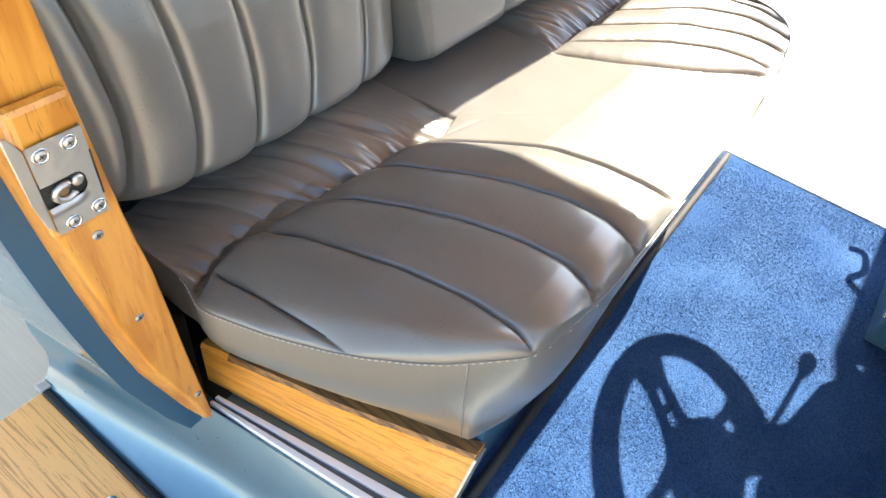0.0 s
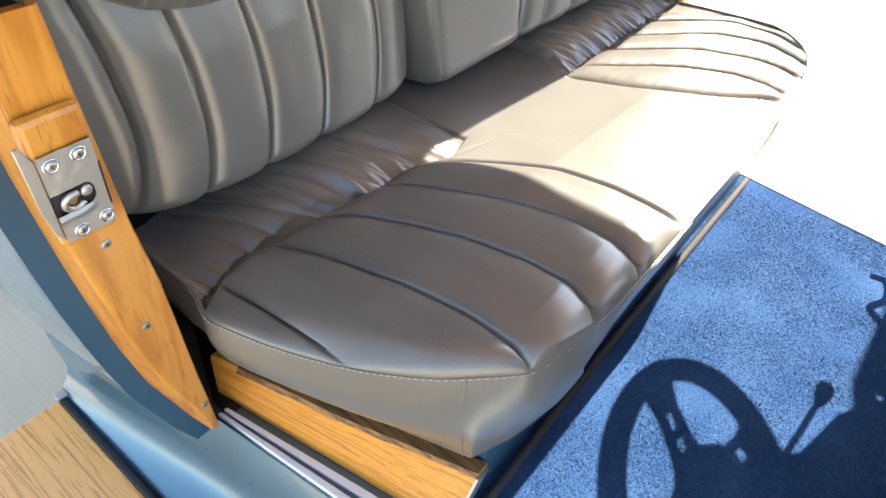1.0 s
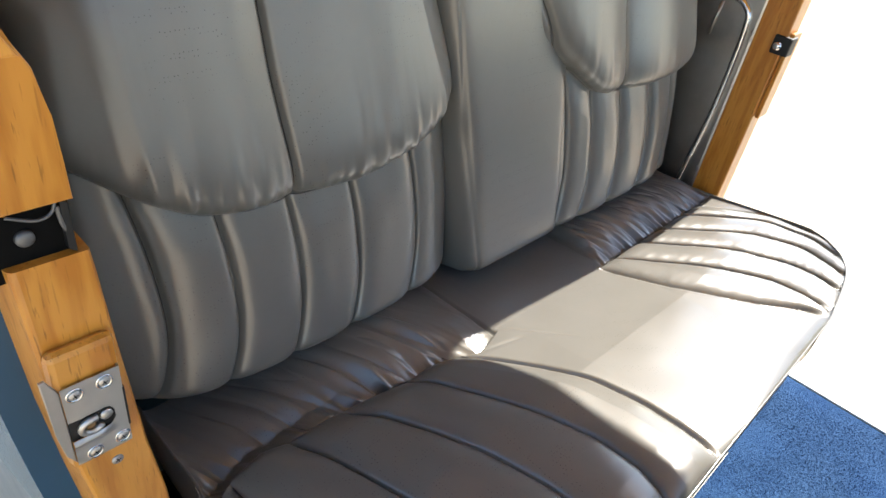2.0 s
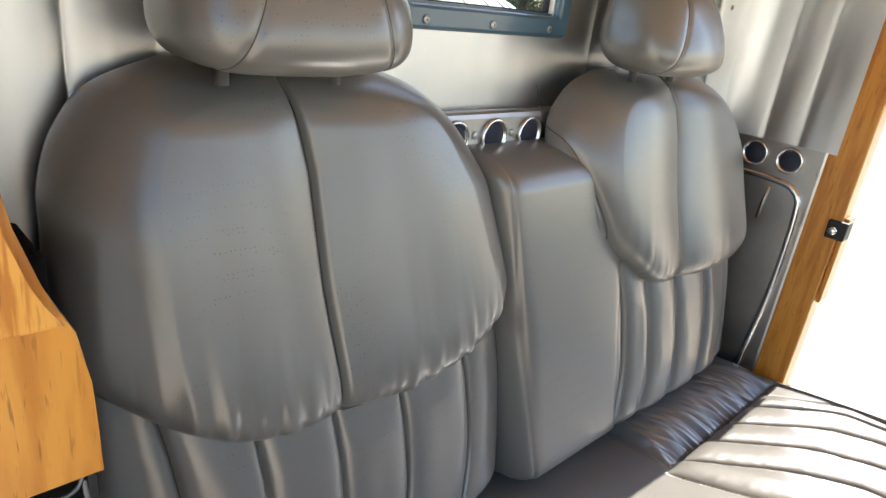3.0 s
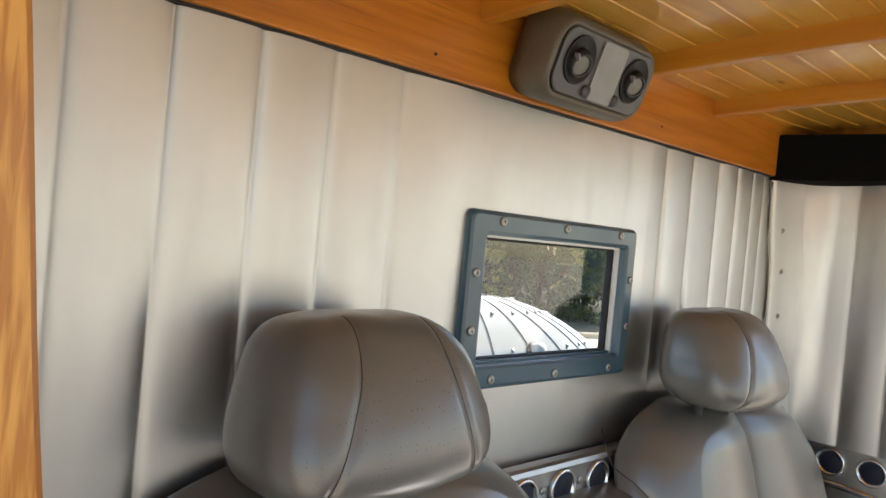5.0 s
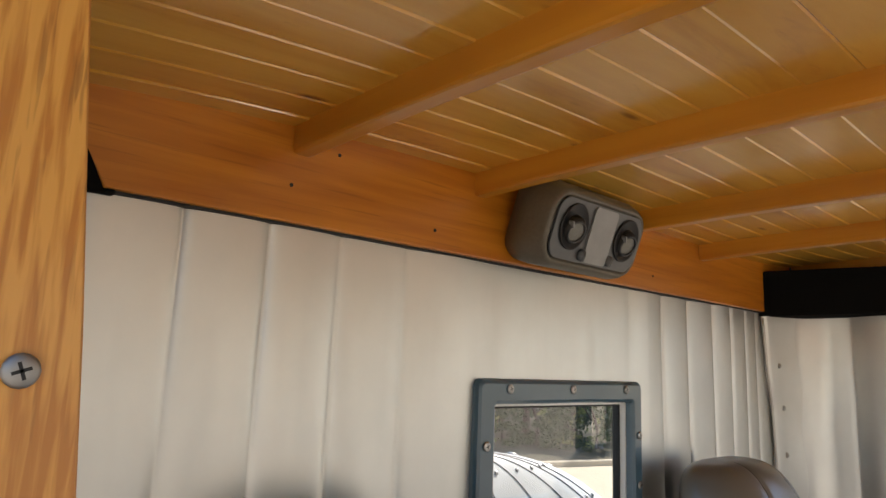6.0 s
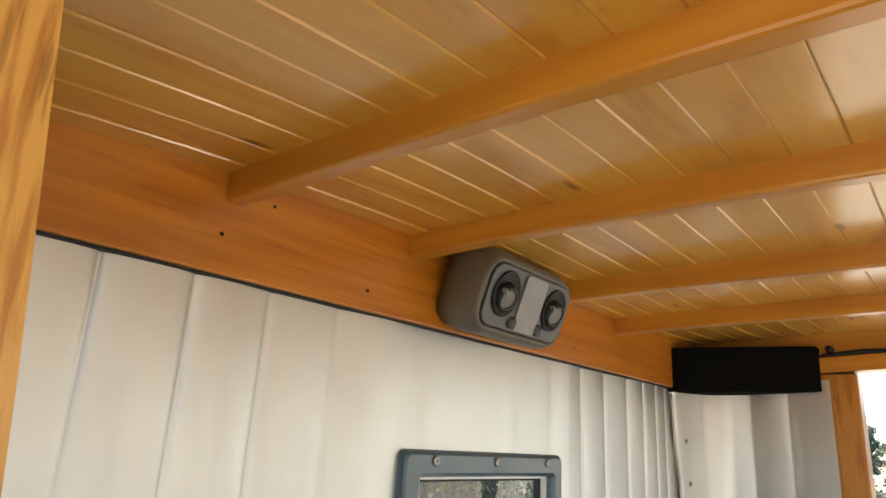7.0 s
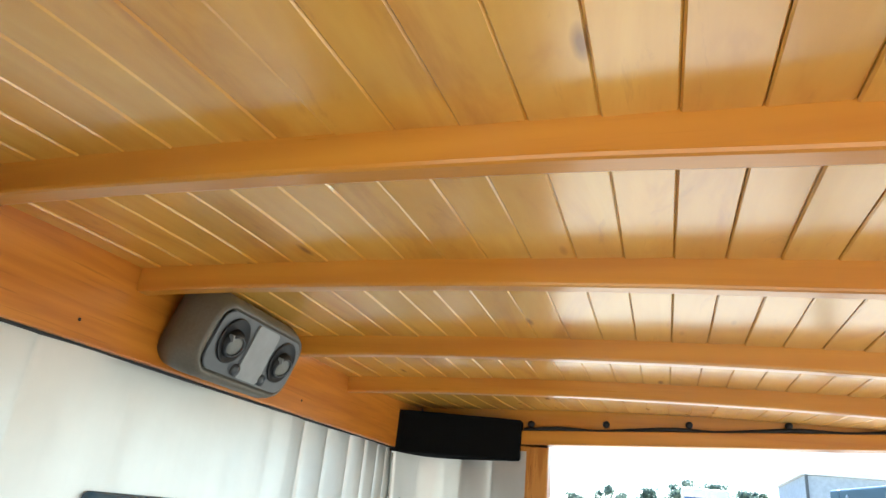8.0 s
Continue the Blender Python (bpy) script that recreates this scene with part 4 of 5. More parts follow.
def build_floor():
    bm = boxed((0.17, -1.36, 0.50), (1.40, 0.02, 0.572))
    base = part("floor", bm, BLACK)
    tagged(base, "dark cab floor under the carpet", "floor", kind="structure")
    inner = part("inner_sill", boxed((0.122, -0.245, 0.50), (0.20, 0.02, 0.600), 0.003), BLACK)
    tagged(inner, "black inner sill beside the seat base", "sill", kind="structure")
    xs = list(np.arange(0.24, 1.386, 0.011))
    ys = list(np.arange(-1.34, -0.594, 0.011))
    rug = sheet("carpet", xs, ys, lambda x, y: (max(x, near_edge(y) + 0.07), y, FLOOR_Z - 0.002 + 0.0014 * noise.noise(Vector((x * 7, y * 7, 0)))), CARPET)
    tagged(rug, "bright blue short-pile carpet on the cab floor", "carpet")
    rng = np.random.default_rng(4)
    n = 110000
    px, py = rng.uniform(0.25, 1.384, n), rng.uniform(-1.15, -0.60, n)
    keep = px > 0.25 - 0.09 * (py + 0.6)
    px, py = px[keep], py[keep]
    n = len(px)
    ang, lean, tall = rng.uniform(0, 6.283, n), rng.normal(0, 0.0027, (n, 2)), rng.uniform(-0.0014, 0.0003, n)
    dx, dy = 0.0012 * np.cos(ang), 0.0012 * np.sin(ang)
    tri = np.stack([np.stack([px - dx, py - dy, np.full(n, FLOOR_Z - 0.002)], 1), np.stack([px + dx, py + dy, np.full(n, FLOOR_Z - 0.002)], 1),
                    np.stack([px + lean[:, 0], py + lean[:, 1], FLOOR_Z + tall], 1)], 1).reshape(-1, 3)
    pile = make("tuft_layer", tri.tolist(), np.arange(3 * n).reshape(-1, 3).tolist(), CARPET, rug, "short looped blue pile", False)
    tagged(pile, kind="stuff")


build_rear_wall()
build_rear_panel()
build_window()
build_header()
build_ceiling()
build_far_side()
build_near_post()
build_near_body()
build_front()
build_cowl_sides()
build_belt_cover()
build_gap_block()
build_floor()

# ---- the bench seat ----


def face_y(z):
    return -0.185 + 0.22 * (z - 0.99)


BACK_L = ((0.93, 0.99, 1.10, 1.30, 1.43, 1.47, 1.518, 1.532, 1.540), (0.095, 0.075, 0.068, 0.062, 0.068, 0.083, 0.114, 0.150, 0.18))
BACK_R = ((0.93, 0.97, 1.10, 1.25, 1.32, 1.41, 1.475, 1.515, 1.532, 1.540), (0.612, 0.636, 0.643, 0.636, 0.613, 0.580, 0.530, 0.475, 0.435, 0.39))
SEAM = ((0.04, 0.082, 0.138, 0.188, 0.25, 0.312, 0.408, 0.52, 0.601, 0.63), (1.285, 1.264, 1.226, 1.201, 1.190, 1.187, 1.188, 1.210, 1.252, 1.27))
FLUTES = (0.02, 0.14, 0.22, 0.31, 0.405, 0.52, 0.64)


FAR_SEAM = eased((0.04, 0.121, 0.165, 0.215, 0.265, 0.371, 0.50, 0.62, 0.67), (1.32, 1.276, 1.246, 1.212, 1.200, 1.194, 1.198, 1.214, 1.232), 0.03)
FAR_EDGE = eased((1.18, 1.274, 1.355, 1.40, 1.465, 1.54), (0.160, 0.112, 0.075, 0.052, 0.024, -0.014), 0.03)
FAR_FLUTES = (0.08, 0.165, 0.238, 0.340, 0.457, 0.560, 0.67)
BACK_L, BACK_R, SEAM = eased(*BACK_L, 0.03), eased(*BACK_R, 0.03), eased(*SEAM, 0.03)


def back_relief(x, z, amp=1.0, seam=None, flutes=None, side=None):
    flutes = flutes or FLUTES
    zs = lerp(x, *(seam or SEAM))
    h = z - zs
    if h > 0:
        xc = lerp(z, (1.19, 1.33, 1.445, 1.52), (0.311, 0.296, 0.291, 0.278))
        d = 0.030 * (1 - math.exp(-h / 0.016)) * (0.7 + 0.3 * math.exp(-h / 0.13))
        d += 0.021 * (1 - math.exp(-abs(x - xc) / 0.048)) - 0.010 * (1 - math.exp(-h / 0.13)) - 0.009 * groove(x - xc, 0.0034)
        fold = noise.noise(Vector((x * 48 + 2.0 * h, h * 5, 1.7)))
        d += amp * ((0.0060 + 0.0060 * groove(x - 0.17, 0.08)) * max(fold, -0.25) * math.exp(-h / 0.06) + 0.004 * noise.noise(Vector((x * 95 + 4 * h, h * 8, 9.0))) * math.exp(-h / 0.03)) * min(1, h / 0.010)
        d += amp * 0.0010 * noise.noise(Vector((x * 18, h * 9, 4.0))) * math.exp(-h / 0.15)
        if side:
            e = x - lerp(z, *side)
            d -= 0.016 * math.exp(-max(e, 0.0) / 0.022) + 0.006 * groove(e, 0.004)
            d -= 0.32 * max(0.0, -e) * (1 - math.exp(min(e, 0.0) / 0.05))
        return d
    bow = x + (2.0 if z < 1.08 else 0.7) * (z - 1.08) ** 2 - 0.004
    u = pleat(bow, flutes, 9, 3.6)
    fade = min(1.0, (-h) / 0.05)
    near = min(abs(bow - c) for c in flutes)
    d = 0.015 * (max(u, 0) ** 0.6) * (0.70 + 0.30 * fade) - 0.006 - 0.007 * groove(near, 0.0026)
    d += 0.0015 * noise.noise(Vector((x * 25, z * 14, 8.0)))
    return d


def slab(name, zs, left, right, relief, y_of, back, parent, label="", round_x=3.2, round_z=0.05, nq=260):
    """An upholstered slab: rows of z between left and right outlines, bulging to the front."""
    qs = np.linspace(-1, 1, nq)
    ss = np.sign(qs) * (1 - (1 - np.abs(qs)) ** 1.35)
    zt, zb = zs[-1], zs[0]
    front, rear = [], []
    for z in zs:
        xl, xr = lerp(z, *left), lerp(z, *right)
        for s in ss:
            x = (xl + xr) / 2 + s * (xr - xl) / 2
            fx = max(0, 1 - abs(s) ** round_x) ** 0.45
            ez = min((zt - z) / round_z, (z - zb) / 0.04)
            fz = math.sqrt(max(0, 1 - (1 - min(ez, 1)) ** 2))
            edge = fx * fz
            limit = -0.037 + 0.027 * smoothstep(1.39, 1.49, z)
            front.append((x, y_of(z) + min(0.10, limit - y_of(z)) * (1 - edge) - relief(x, z) * min(1, edge * 1.2), z))
            rear.append(((xl + xr) / 2 + s * (xr - xl) / 2 * 0.985, min(max(y_of(z) + back, y_of(z) + 0.101), limit + 0.001), z))
    nu, nv = len(ss), len(zs)
    off = len(front)
    faces = []
    for j in range(nv - 1):
        for i in range(nu - 1):
            a, b, c, d = j * nu + i, j * nu + i + 1, (j + 1) * nu + i + 1, (j + 1) * nu + i
            faces.append((a, b, c, d))
            faces.append((off + d, off + c, off + b, off + a))
    rim = [i for i in range(nu)] + [j * nu + nu - 1 for j in range(1, nv)] + [(nv - 1) * nu + i for i in range(nu - 2, -1, -1)] + [j * nu for j in range(nv - 2, 0, -1)]
    for a, b in zip(rim, rim[1:] + rim[:1]):
        faces.append((b, a, off + a, off + b))
    return make(name, front + rear, faces, LEATHER, parent, label)


def back_point(x, z, left, right, seam, flutes):
    """A point on the padded face of a backrest, a hair proud of its creases."""
    xl, xr = lerp(z, *left), lerp(z, *right)
    q = (x - (xl + xr) / 2) / ((xr - xl) / 2)
    ez = min((1.54 - z) / 0.055, (z - 0.944) / 0.04)
    edge = max(0, 1 - abs(q) ** 3.4) ** 0.45 * math.sqrt(max(0, 1 - (1 - min(ez, 1)) ** 2))
    limit = -0.037 + 0.027 * smoothstep(1.39, 1.49, z)
    return (x, face_y(z) + min(0.10, limit - face_y(z)) * (1 - edge) - (back_relief(x, z, 0.25, seam, flutes, FAR_EDGE) if seam is FAR_SEAM else back_relief(x, z)) * min(1, edge * 1.2) - 0.0030, z)


def back_seams(back, left, right, seam, flutes):
    """Thin dark seams in the creases of a backrest."""
    lines = []
    for c in flutes[1:-1]:
        line = []
        for z in np.linspace(0.975, 1.26, 60):
            x = c + 0.004 - (2.0 if z < 1.08 else 0.7) * (z - 1.08) ** 2
            if z < lerp(x, *seam) - 0.004:
                line.append(back_point(x, z, left, right, seam, flutes))
        lines.append(line)
    lines.append([back_point(lerp(z, (1.19, 1.33, 1.445, 1.52), (0.311, 0.296, 0.291, 0.278)), z, left, right, seam, flutes) for z in np.linspace(1.195, 1.51, 40)])
    lines.append([back_point(x, lerp(x, *seam) - 0.0015, left, right, seam, flutes) for x in np.linspace(0.085, 0.600, 70)])
    if seam is FAR_SEAM:
        lines.append([back_point(lerp(z, *FAR_EDGE), z, left, right, seam, flutes) for z in np.linspace(1.262, 1.515, 40)])
    for line in lines:
        part("seam", tube(line, 0.0007, 5), SEAM_THREAD, back, "thin dark seam", True)


def headrest_seam(h, side):
    """Across-place of the headrest's front seams at a height from -1 to 1."""
    return -0.057 + 0.026 * h + 0.004 * (1 - h * h) if side < 0 else 0.062 - 0.014 * h - 0.004 * (1 - h * h)


def headrest_mesh():
    """A wedge-shaped padded headrest with two curved seams, round its own middle."""
    nu, nv = 260, 110
    verts, faces = [], []
    for j in range(nv):
        v = -math.pi / 2 + math.pi * (j + 0.5) / nv
        for i in range(nu):
            u = 2 * math.pi * i / nu
            cu, su, cv, sv = math.cos(u), math.sin(u), math.cos(v), math.sin(v)
            sg = lambda w, p: math.copysign(abs(w) ** p, w)
            x = 0.115 * sg(cu, 0.56) * sg(cv, 0.40)
            y = 0.064 * sg(su, 0.72) * sg(cv, 0.55)
            z = 0.070 * sg(sv, 0.60)
            h = z / 0.070
            x *= 0.96 - 0.11 * h
            y = y * (1.0 - 0.16 * h) + 0.016 * h - 0.006 * (1 - h * h) * (y < 0)
            z -= 0.006 * (x / 0.118) ** 2 * (h > 0)
            d = 0.0022 * groove(x - headrest_seam(h, 1 if x > 0 else -1), 0.0045) * max(0, 1 - h ** 6) * (y < 0.02)
            d -= 0.004 * groove(x, 0.035) * (1 - h * h)
            n = Vector((x / 0.0185, y / 0.0044, z / 0.0062)).normalized()
            p = Vector((x, y, z)) - n * d + n * 0.002 * noise.noise(Vector((x * 22, y * 22, z * 22)))
            verts.append(p)
    for j in range(nv - 1):
        for i in range(nu):
            faces.append((j * nu + i, j * nu + (i + 1) % nu, (j + 1) * nu + (i + 1) % nu, (j + 1) * nu + i))
    faces.append(tuple(range(nu))[::-1])
    faces.append(tuple((nv - 1) * nu + i for i in range(nu)))
    threads = []
    for side in (-1, 1):
        line = []
        for j in range(4, nv - 4):
            row = verts[j * nu:(j + 1) * nu]
            for p, q in zip(row, row[1:] + row[:1]):
                h = p.z / 0.070
                seam = headrest_seam(h, side)
                if p.y < 0 and q.y < 0 and (p.x - seam) * (q.x - seam) <= 0:
                    line.append(p.lerp(q, (seam - p.x) / (q.x - p.x) if q.x != p.x else 0.5) + Vector((0, -0.0002, 0)))
                    break
        threads.append(line)
    return verts, faces, threads


CUSH_Y = (-0.657, -0.652, -0.648, -0.644, -0.636, -0.620, -0.599, -0.569, -0.54, -0.499, -0.465, -0.428, -0.396, -0.361, -0.327, -0.31, -0.289, -0.269, -0.24, -0.19, -0.10)
CUSH_L = (0.42, 0.36, 0.33, 0.299, 0.266, 0.246, 0.223, 0.195, 0.175, 0.151, 0.135, 0.121, 0.110, 0.101, 0.093, 0.091, 0.099, 0.106, 0.108, 0.108, 0.112)
CUSH_RY = (-0.657, -0.648, -0.640, -0.627, -0.60, -0.56, -0.52, -0.46, -0.36, -0.29, -0.15)
CUSH_R = (1.05, 1.12, 1.19, 1.25, 1.30, 1.345, 1.370, 1.372, 1.370, 1.365, 1.360)
FOOT_Y = (-0.645, -0.640, -0.621, -0.598, -0.515, -0.419, -0.336, -0.226, -0.15)
FOOT_L = (0.46, 0.40, 0.317, 0.256, 0.228, 0.200, 0.175, 0.152, 0.165)
CUSH_LEFT, CUSH_RIGHT = eased(CUSH_Y, CUSH_L, 0.012), eased(CUSH_RY, CUSH_R, 0.018)
CREASE_Y = (-0.67, -0.64, -0.60, -0.54, -0.47, -0.40, -0.34, -0.285, -0.25)
NEAR_CREASES = ((0.143, 0.143, 0.143, 0.143, 0.143, 0.140, 0.137, 0.132, 0.129), (0.258, 0.264, 0.270, 0.272, 0.262, 0.248, 0.235, 0.217, 0.206),
                (0.362, 0.376, 0.391, 0.389, 0.374, 0.352, 0.328, 0.294, 0.272), (0.470, 0.483, 0.495, 0.496, 0.477, 0.449, 0.422, 0.388, 0.365),
                (0.598, 0.606, 0.606, 0.606, 0.592, 0.556, 0.515, 0.470, 0.440))
NEAR_CREASES = [eased(CREASE_Y, c, 0.025) for c in NEAR_CREASES]
FAR_Y = (-0.66, -0.61, -0.54, -0.43, -0.30, -0.25)
FAR_CREASES = [eased(FAR_Y, c, 0.05) for c in ((1.080, 1.056, 1.005, 0.940, 0.893, 0.880), (1.090, 1.100, 1.105, 1.044, 0.946, 0.920), (1.170, 1.185, 1.193, 1.145, 1.040, 1.000),
                                    (1.220, 1.245, 1.283, 1.243, 1.130, 1.090), (1.260, 1.290, 1.340, 1.330, 1.228, 1.180), (1.290, 1.320, 1.362, 1.372, 1.310, 1.270))]


def rim_z(y):
    """Height of the welt round the cushion, which rises towards the front."""
    return lerp(y, (-0.66, -0.60, -0.32, -0.10), (0.961, 0.961, 0.926, 0.910))


def insert_relief(x, y, creases, y_rear, y_front, wrinkle, tall):
    """Height added by a pleated seat insert at a point."""
    if y > y_rear or y < y_front:
        return 0.0
    lines = [lerp(y, *c) for c in creases]
    if x < lines[0] - 0.03 or x > lines[-1] + 0.03:
        return 0.0
    end = max(0.0, min(1, (y_rear - y) / 0.030, (y - y_front) / 0.030))
    end = math.sqrt(max(0, 1 - (1 - end) ** 2))
    if x < lines[0] or x > lines[-1]:
        d = lines[0] - x if x < lines[0] else x - lines[-1]
        return -(tall - 0.009) * groove(d, 0.0045) * end * smoothstep(y_front, y_front + 0.08, y)
    u = pleat(x, lines, 9)
    h = tall * (max(u, 0) ** 0.55 - 0.5) + tall * 0.5 * min(1, min(x - lines[0], lines[-1] - x) / 0.05)
    h += wrinkle * noise.noise(Vector((x * 30, y * 75, 2.0))) * (1 - u)
    h -= 0.0030 * groove(min(abs(x - c) for c in lines[1:-1]), 0.0022)
    return h * end


def cushion_top(x, y):
    rear = lerp(x, (0.10, 0.136, 0.179, 0.216, 0.291, 0.347, 0.394, 0.445, 0.482, 0.52, 0.60), (-0.300, -0.281, -0.272, -0.279, -0.281, -0.289, -0.297, -0.297, -0.306, -0.323, -0.300))
    z = lerp(y, (-0.66, -0.60, -0.45, -0.30, -0.10), (0.967, 0.968, 0.957, 0.934, 0.922))
    z -= 0.020 * max(0, min(1, (x - 0.62) / 0.3))
    z += 0.006 * groove((x - 0.35) / 0.2, 1) * smoothstep(-0.29, -0.33, y)
    band = 1 - smoothstep(0.545, 0.584, x) + smoothstep(0.905, 0.930, x)
    if y > rear and band > 0:
        # the gathered roll between the pleated seat and the backrest
        back = min(1, (y - rear) / 0.10)
        roll = -0.018 + 0.044 * back + 0.012 * math.sin(back * math.pi)
        roll -= 0.30 * max(0, 0.40 - x) ** 1.3 * min(1, back * 3)
        d = y - rear
        g = (1.5 * abs(noise.noise(Vector((x * 30 + y * 18, y * 5, 5.0)))) ** 0.7 - 0.4) * math.exp(-d / 0.12) + 0.42 * noise.noise(Vector((x * 95 + y * 30, y * 12, 2.0))) * math.exp(-d / 0.025)
        ridge = 1 - 2 * abs(noise.noise(Vector((x * 46 + y * 22, y * 7, 7.0))))
        roll += (0.011 * g + 0.0095 * (ridge - 0.5) * math.exp(-d / 0.07)) * min(1, d / 0.010) * (1 - 0.75 * smoothstep(0.44, 0.53, x) * (x < 0.7))
        z += roll * band * (1 - 0.55 * smoothstep(0.44, 0.57, x) * (x < 0.7))
        z -= 0.004 * groove(x - 0.572, 0.004) + 0.005 * groove(x - 0.917, 0.005)
    z += insert_relief(x, y, NEAR_CREASES, rear, -0.690, 0.0008, 0.015)
    z += insert_relief(x, y, FAR_CREASES, -0.298, -0.650, 0.0014, 0.012)
    # two soft folds on the plain middle
    for x0, x1, y0, y1 in ((0.500, 0.600, -0.318, -0.345), (0.585, 0.665, -0.300, -0.40)):
        t = (x - x0) / (x1 - x0)
        if 0 < t < 1:
            z -= 0.0009 * groove(y - (y0 + (y1 - y0) * t), 0.004) * math.sin(t * math.pi) ** 0.5
    z += 0.0012 * noise.noise(Vector((x * 14, y * 14, 0.5)))
    return z


def build_cushion(parent):
    ny, nx = 360, 860
    ys = np.linspace(-0.10, -0.657, ny)
    qs = np.linspace(-1, 1, nx)
    verts, faces = [], []
    for y in ys:
        xl, xr = lerp(y, *CUSH_LEFT), lerp(y, *CUSH_RIGHT)
        for q in qs:
            s = math.copysign(1 - (1 - abs(q)) ** 1.25, q)
            x = (xl + xr) / 2 + s * (xr - xl) / 2
            e = min((x - xl) / 0.040, (xr - x) / 0.040, (y + 0.657) / 0.035)
            f = math.sqrt(max(0, 1 - (1 - min(1, e)) ** 2))
            verts.append((x, y, rim_z(y) + (cushion_top(x, y) - rim_z(y)) * f))
    for j in range(ny - 1):
        for i in range(nx - 1):
            faces.append((j * nx + i, (j + 1) * nx + i, (j + 1) * nx + i + 1, j * nx + i + 1))
    top = make("seat_cushion", verts, faces, LEATHER, parent, "smooth taupe leather cushion with pleated seats")
    for creases, rear_y, front_y in ((NEAR_CREASES, -0.290, -0.650), (FAR_CREASES[:-1], -0.312, -0.615)):
        for c in creases:
            line = []
            for y in np.linspace(rear_y, front_y, 50):
                x = lerp(y, *c)
                e = min((x - lerp(y, *CUSH_LEFT)) / 0.040, (lerp(y, *CUSH_RIGHT) - x) / 0.040, (y + 0.657) / 0.035)
                if e > 0.25:
                    f = math.sqrt(max(0, 1 - (1 - min(1, e)) ** 2))
                    line.append((x, y, rim_z(y) + 0.0022 + (cushion_top(x, y) - rim_z(y)) * f))
            part("seam", tube(line, 0.0007, 5), SEAM_THREAD, top, "thin dark seam", True)
    rim = [j * nx for j in range(ny)] + [(ny - 1) * nx + i for i in range(1, nx)] + [j * nx + nx - 1 for j in range(ny - 2, -1, -1)]
    rim = rim[::2]
    sv, sf = [], []
    rows = 12
    pts = [Vector(verts[k]) for k in rim]
    n = len(pts)
    for r in range(rows):
        t = r / (rows - 1)
        for i, p in enumerate(pts):
            d = (pts[min(i + 3, n - 1)] - pts[max(i - 3, 0)])
            out = Vector((-d.y, d.x, 0)).normalized() * -1
            front = smoothstep(0.28, 0.48, p.x) if p.y < -0.5 else 0.0
            push = (0.012 - 0.008 * front) * math.sin(math.pi * min(1, t * 1.15))
            wave = 0.0025 * noise.noise(Vector((p.x * 9, p.y * 9, t * 2))) * math.sin(math.pi * t)
            tuck = max(0, lerp(p.y, FOOT_Y, FOOT_L) - p.x) * t ** 1.5 if p.x < 0.45 else 0
            z = p.z + (lerp(p.x, (0.25, 0.36, 0.62), (0.735, 0.772, 0.792)) - p.z) * t
            sv.append((p.x + out.x * (push + wave) + tuck, p.y + out.y * (push + wave) + 0.030 * front * t ** 1.4, z))
    for r in range(rows - 1):
        for i in range(n - 1):
            sf.append((r * n + i, r * n + i + 1, (r + 1) * n + i + 1, (r + 1) * n + i))
    side = make("cushion_side", sv, sf, LEATHER, parent, "plain leather side band")
    welt = [Vector(p) + Vector((0, 0, 0.0)) for p in sv[0:n]]
    part("welt", tube(welt[::2], 0.0017, 6), LEATHER, parent, "stitched welt seam", True)
    bm = bmesh.new()
    for i in range(2, n - 2, 2):
        p, q = Vector(sv[i]), Vector(sv[i + 1])
        if p.x < 0.62 and p.y < -0.26:
            d = (q - p).normalized()
            side_way = Vector((d.y, -d.x, 0)).normalized() * -0.0035
            rot = d.to_track_quat('X', 'Z').to_matrix().to_4x4()
            box(bm, (-0.0017, -0.0005, -0.0004), (0.0017, 0.0005, 0.0004), 0.0, Matrix.Translation(p + Vector((-side_way.x, -side_way.y, 0.0032))) @ rot)
    tagged(part("stitching", bm, THREAD_PALE, parent, "row of fine stitches along the seam"), kind="stuff")
    for target in ((0.212, -0.588), (0.99, -0.66), (0.615, -0.66)):
        i = min(range(n), key=lambda q: (sv[q][0] - target[0]) ** 2 + (sv[q][1] - target[1]) ** 2)
        part("side_seam", tube([sv[r * n + i] for r in range(rows)], 0.0016, 6), LEATHER, side, "", True)
    part("seat_base", boxed((0.285, -0.606, 0.573), (1.34, -0.10, 0.86)), BLUE_DARK, parent, "dark blue painted seat base")
    part("edge_hose", tube([(0.25, -0.628, 0.592), (0.5, -0.622, 0.592), (0.8, -0.620, 0.592), (1.36, -0.622, 0.592)], 0.009, 8), RUBBER, parent, "black rubber edge along the carpet", True)


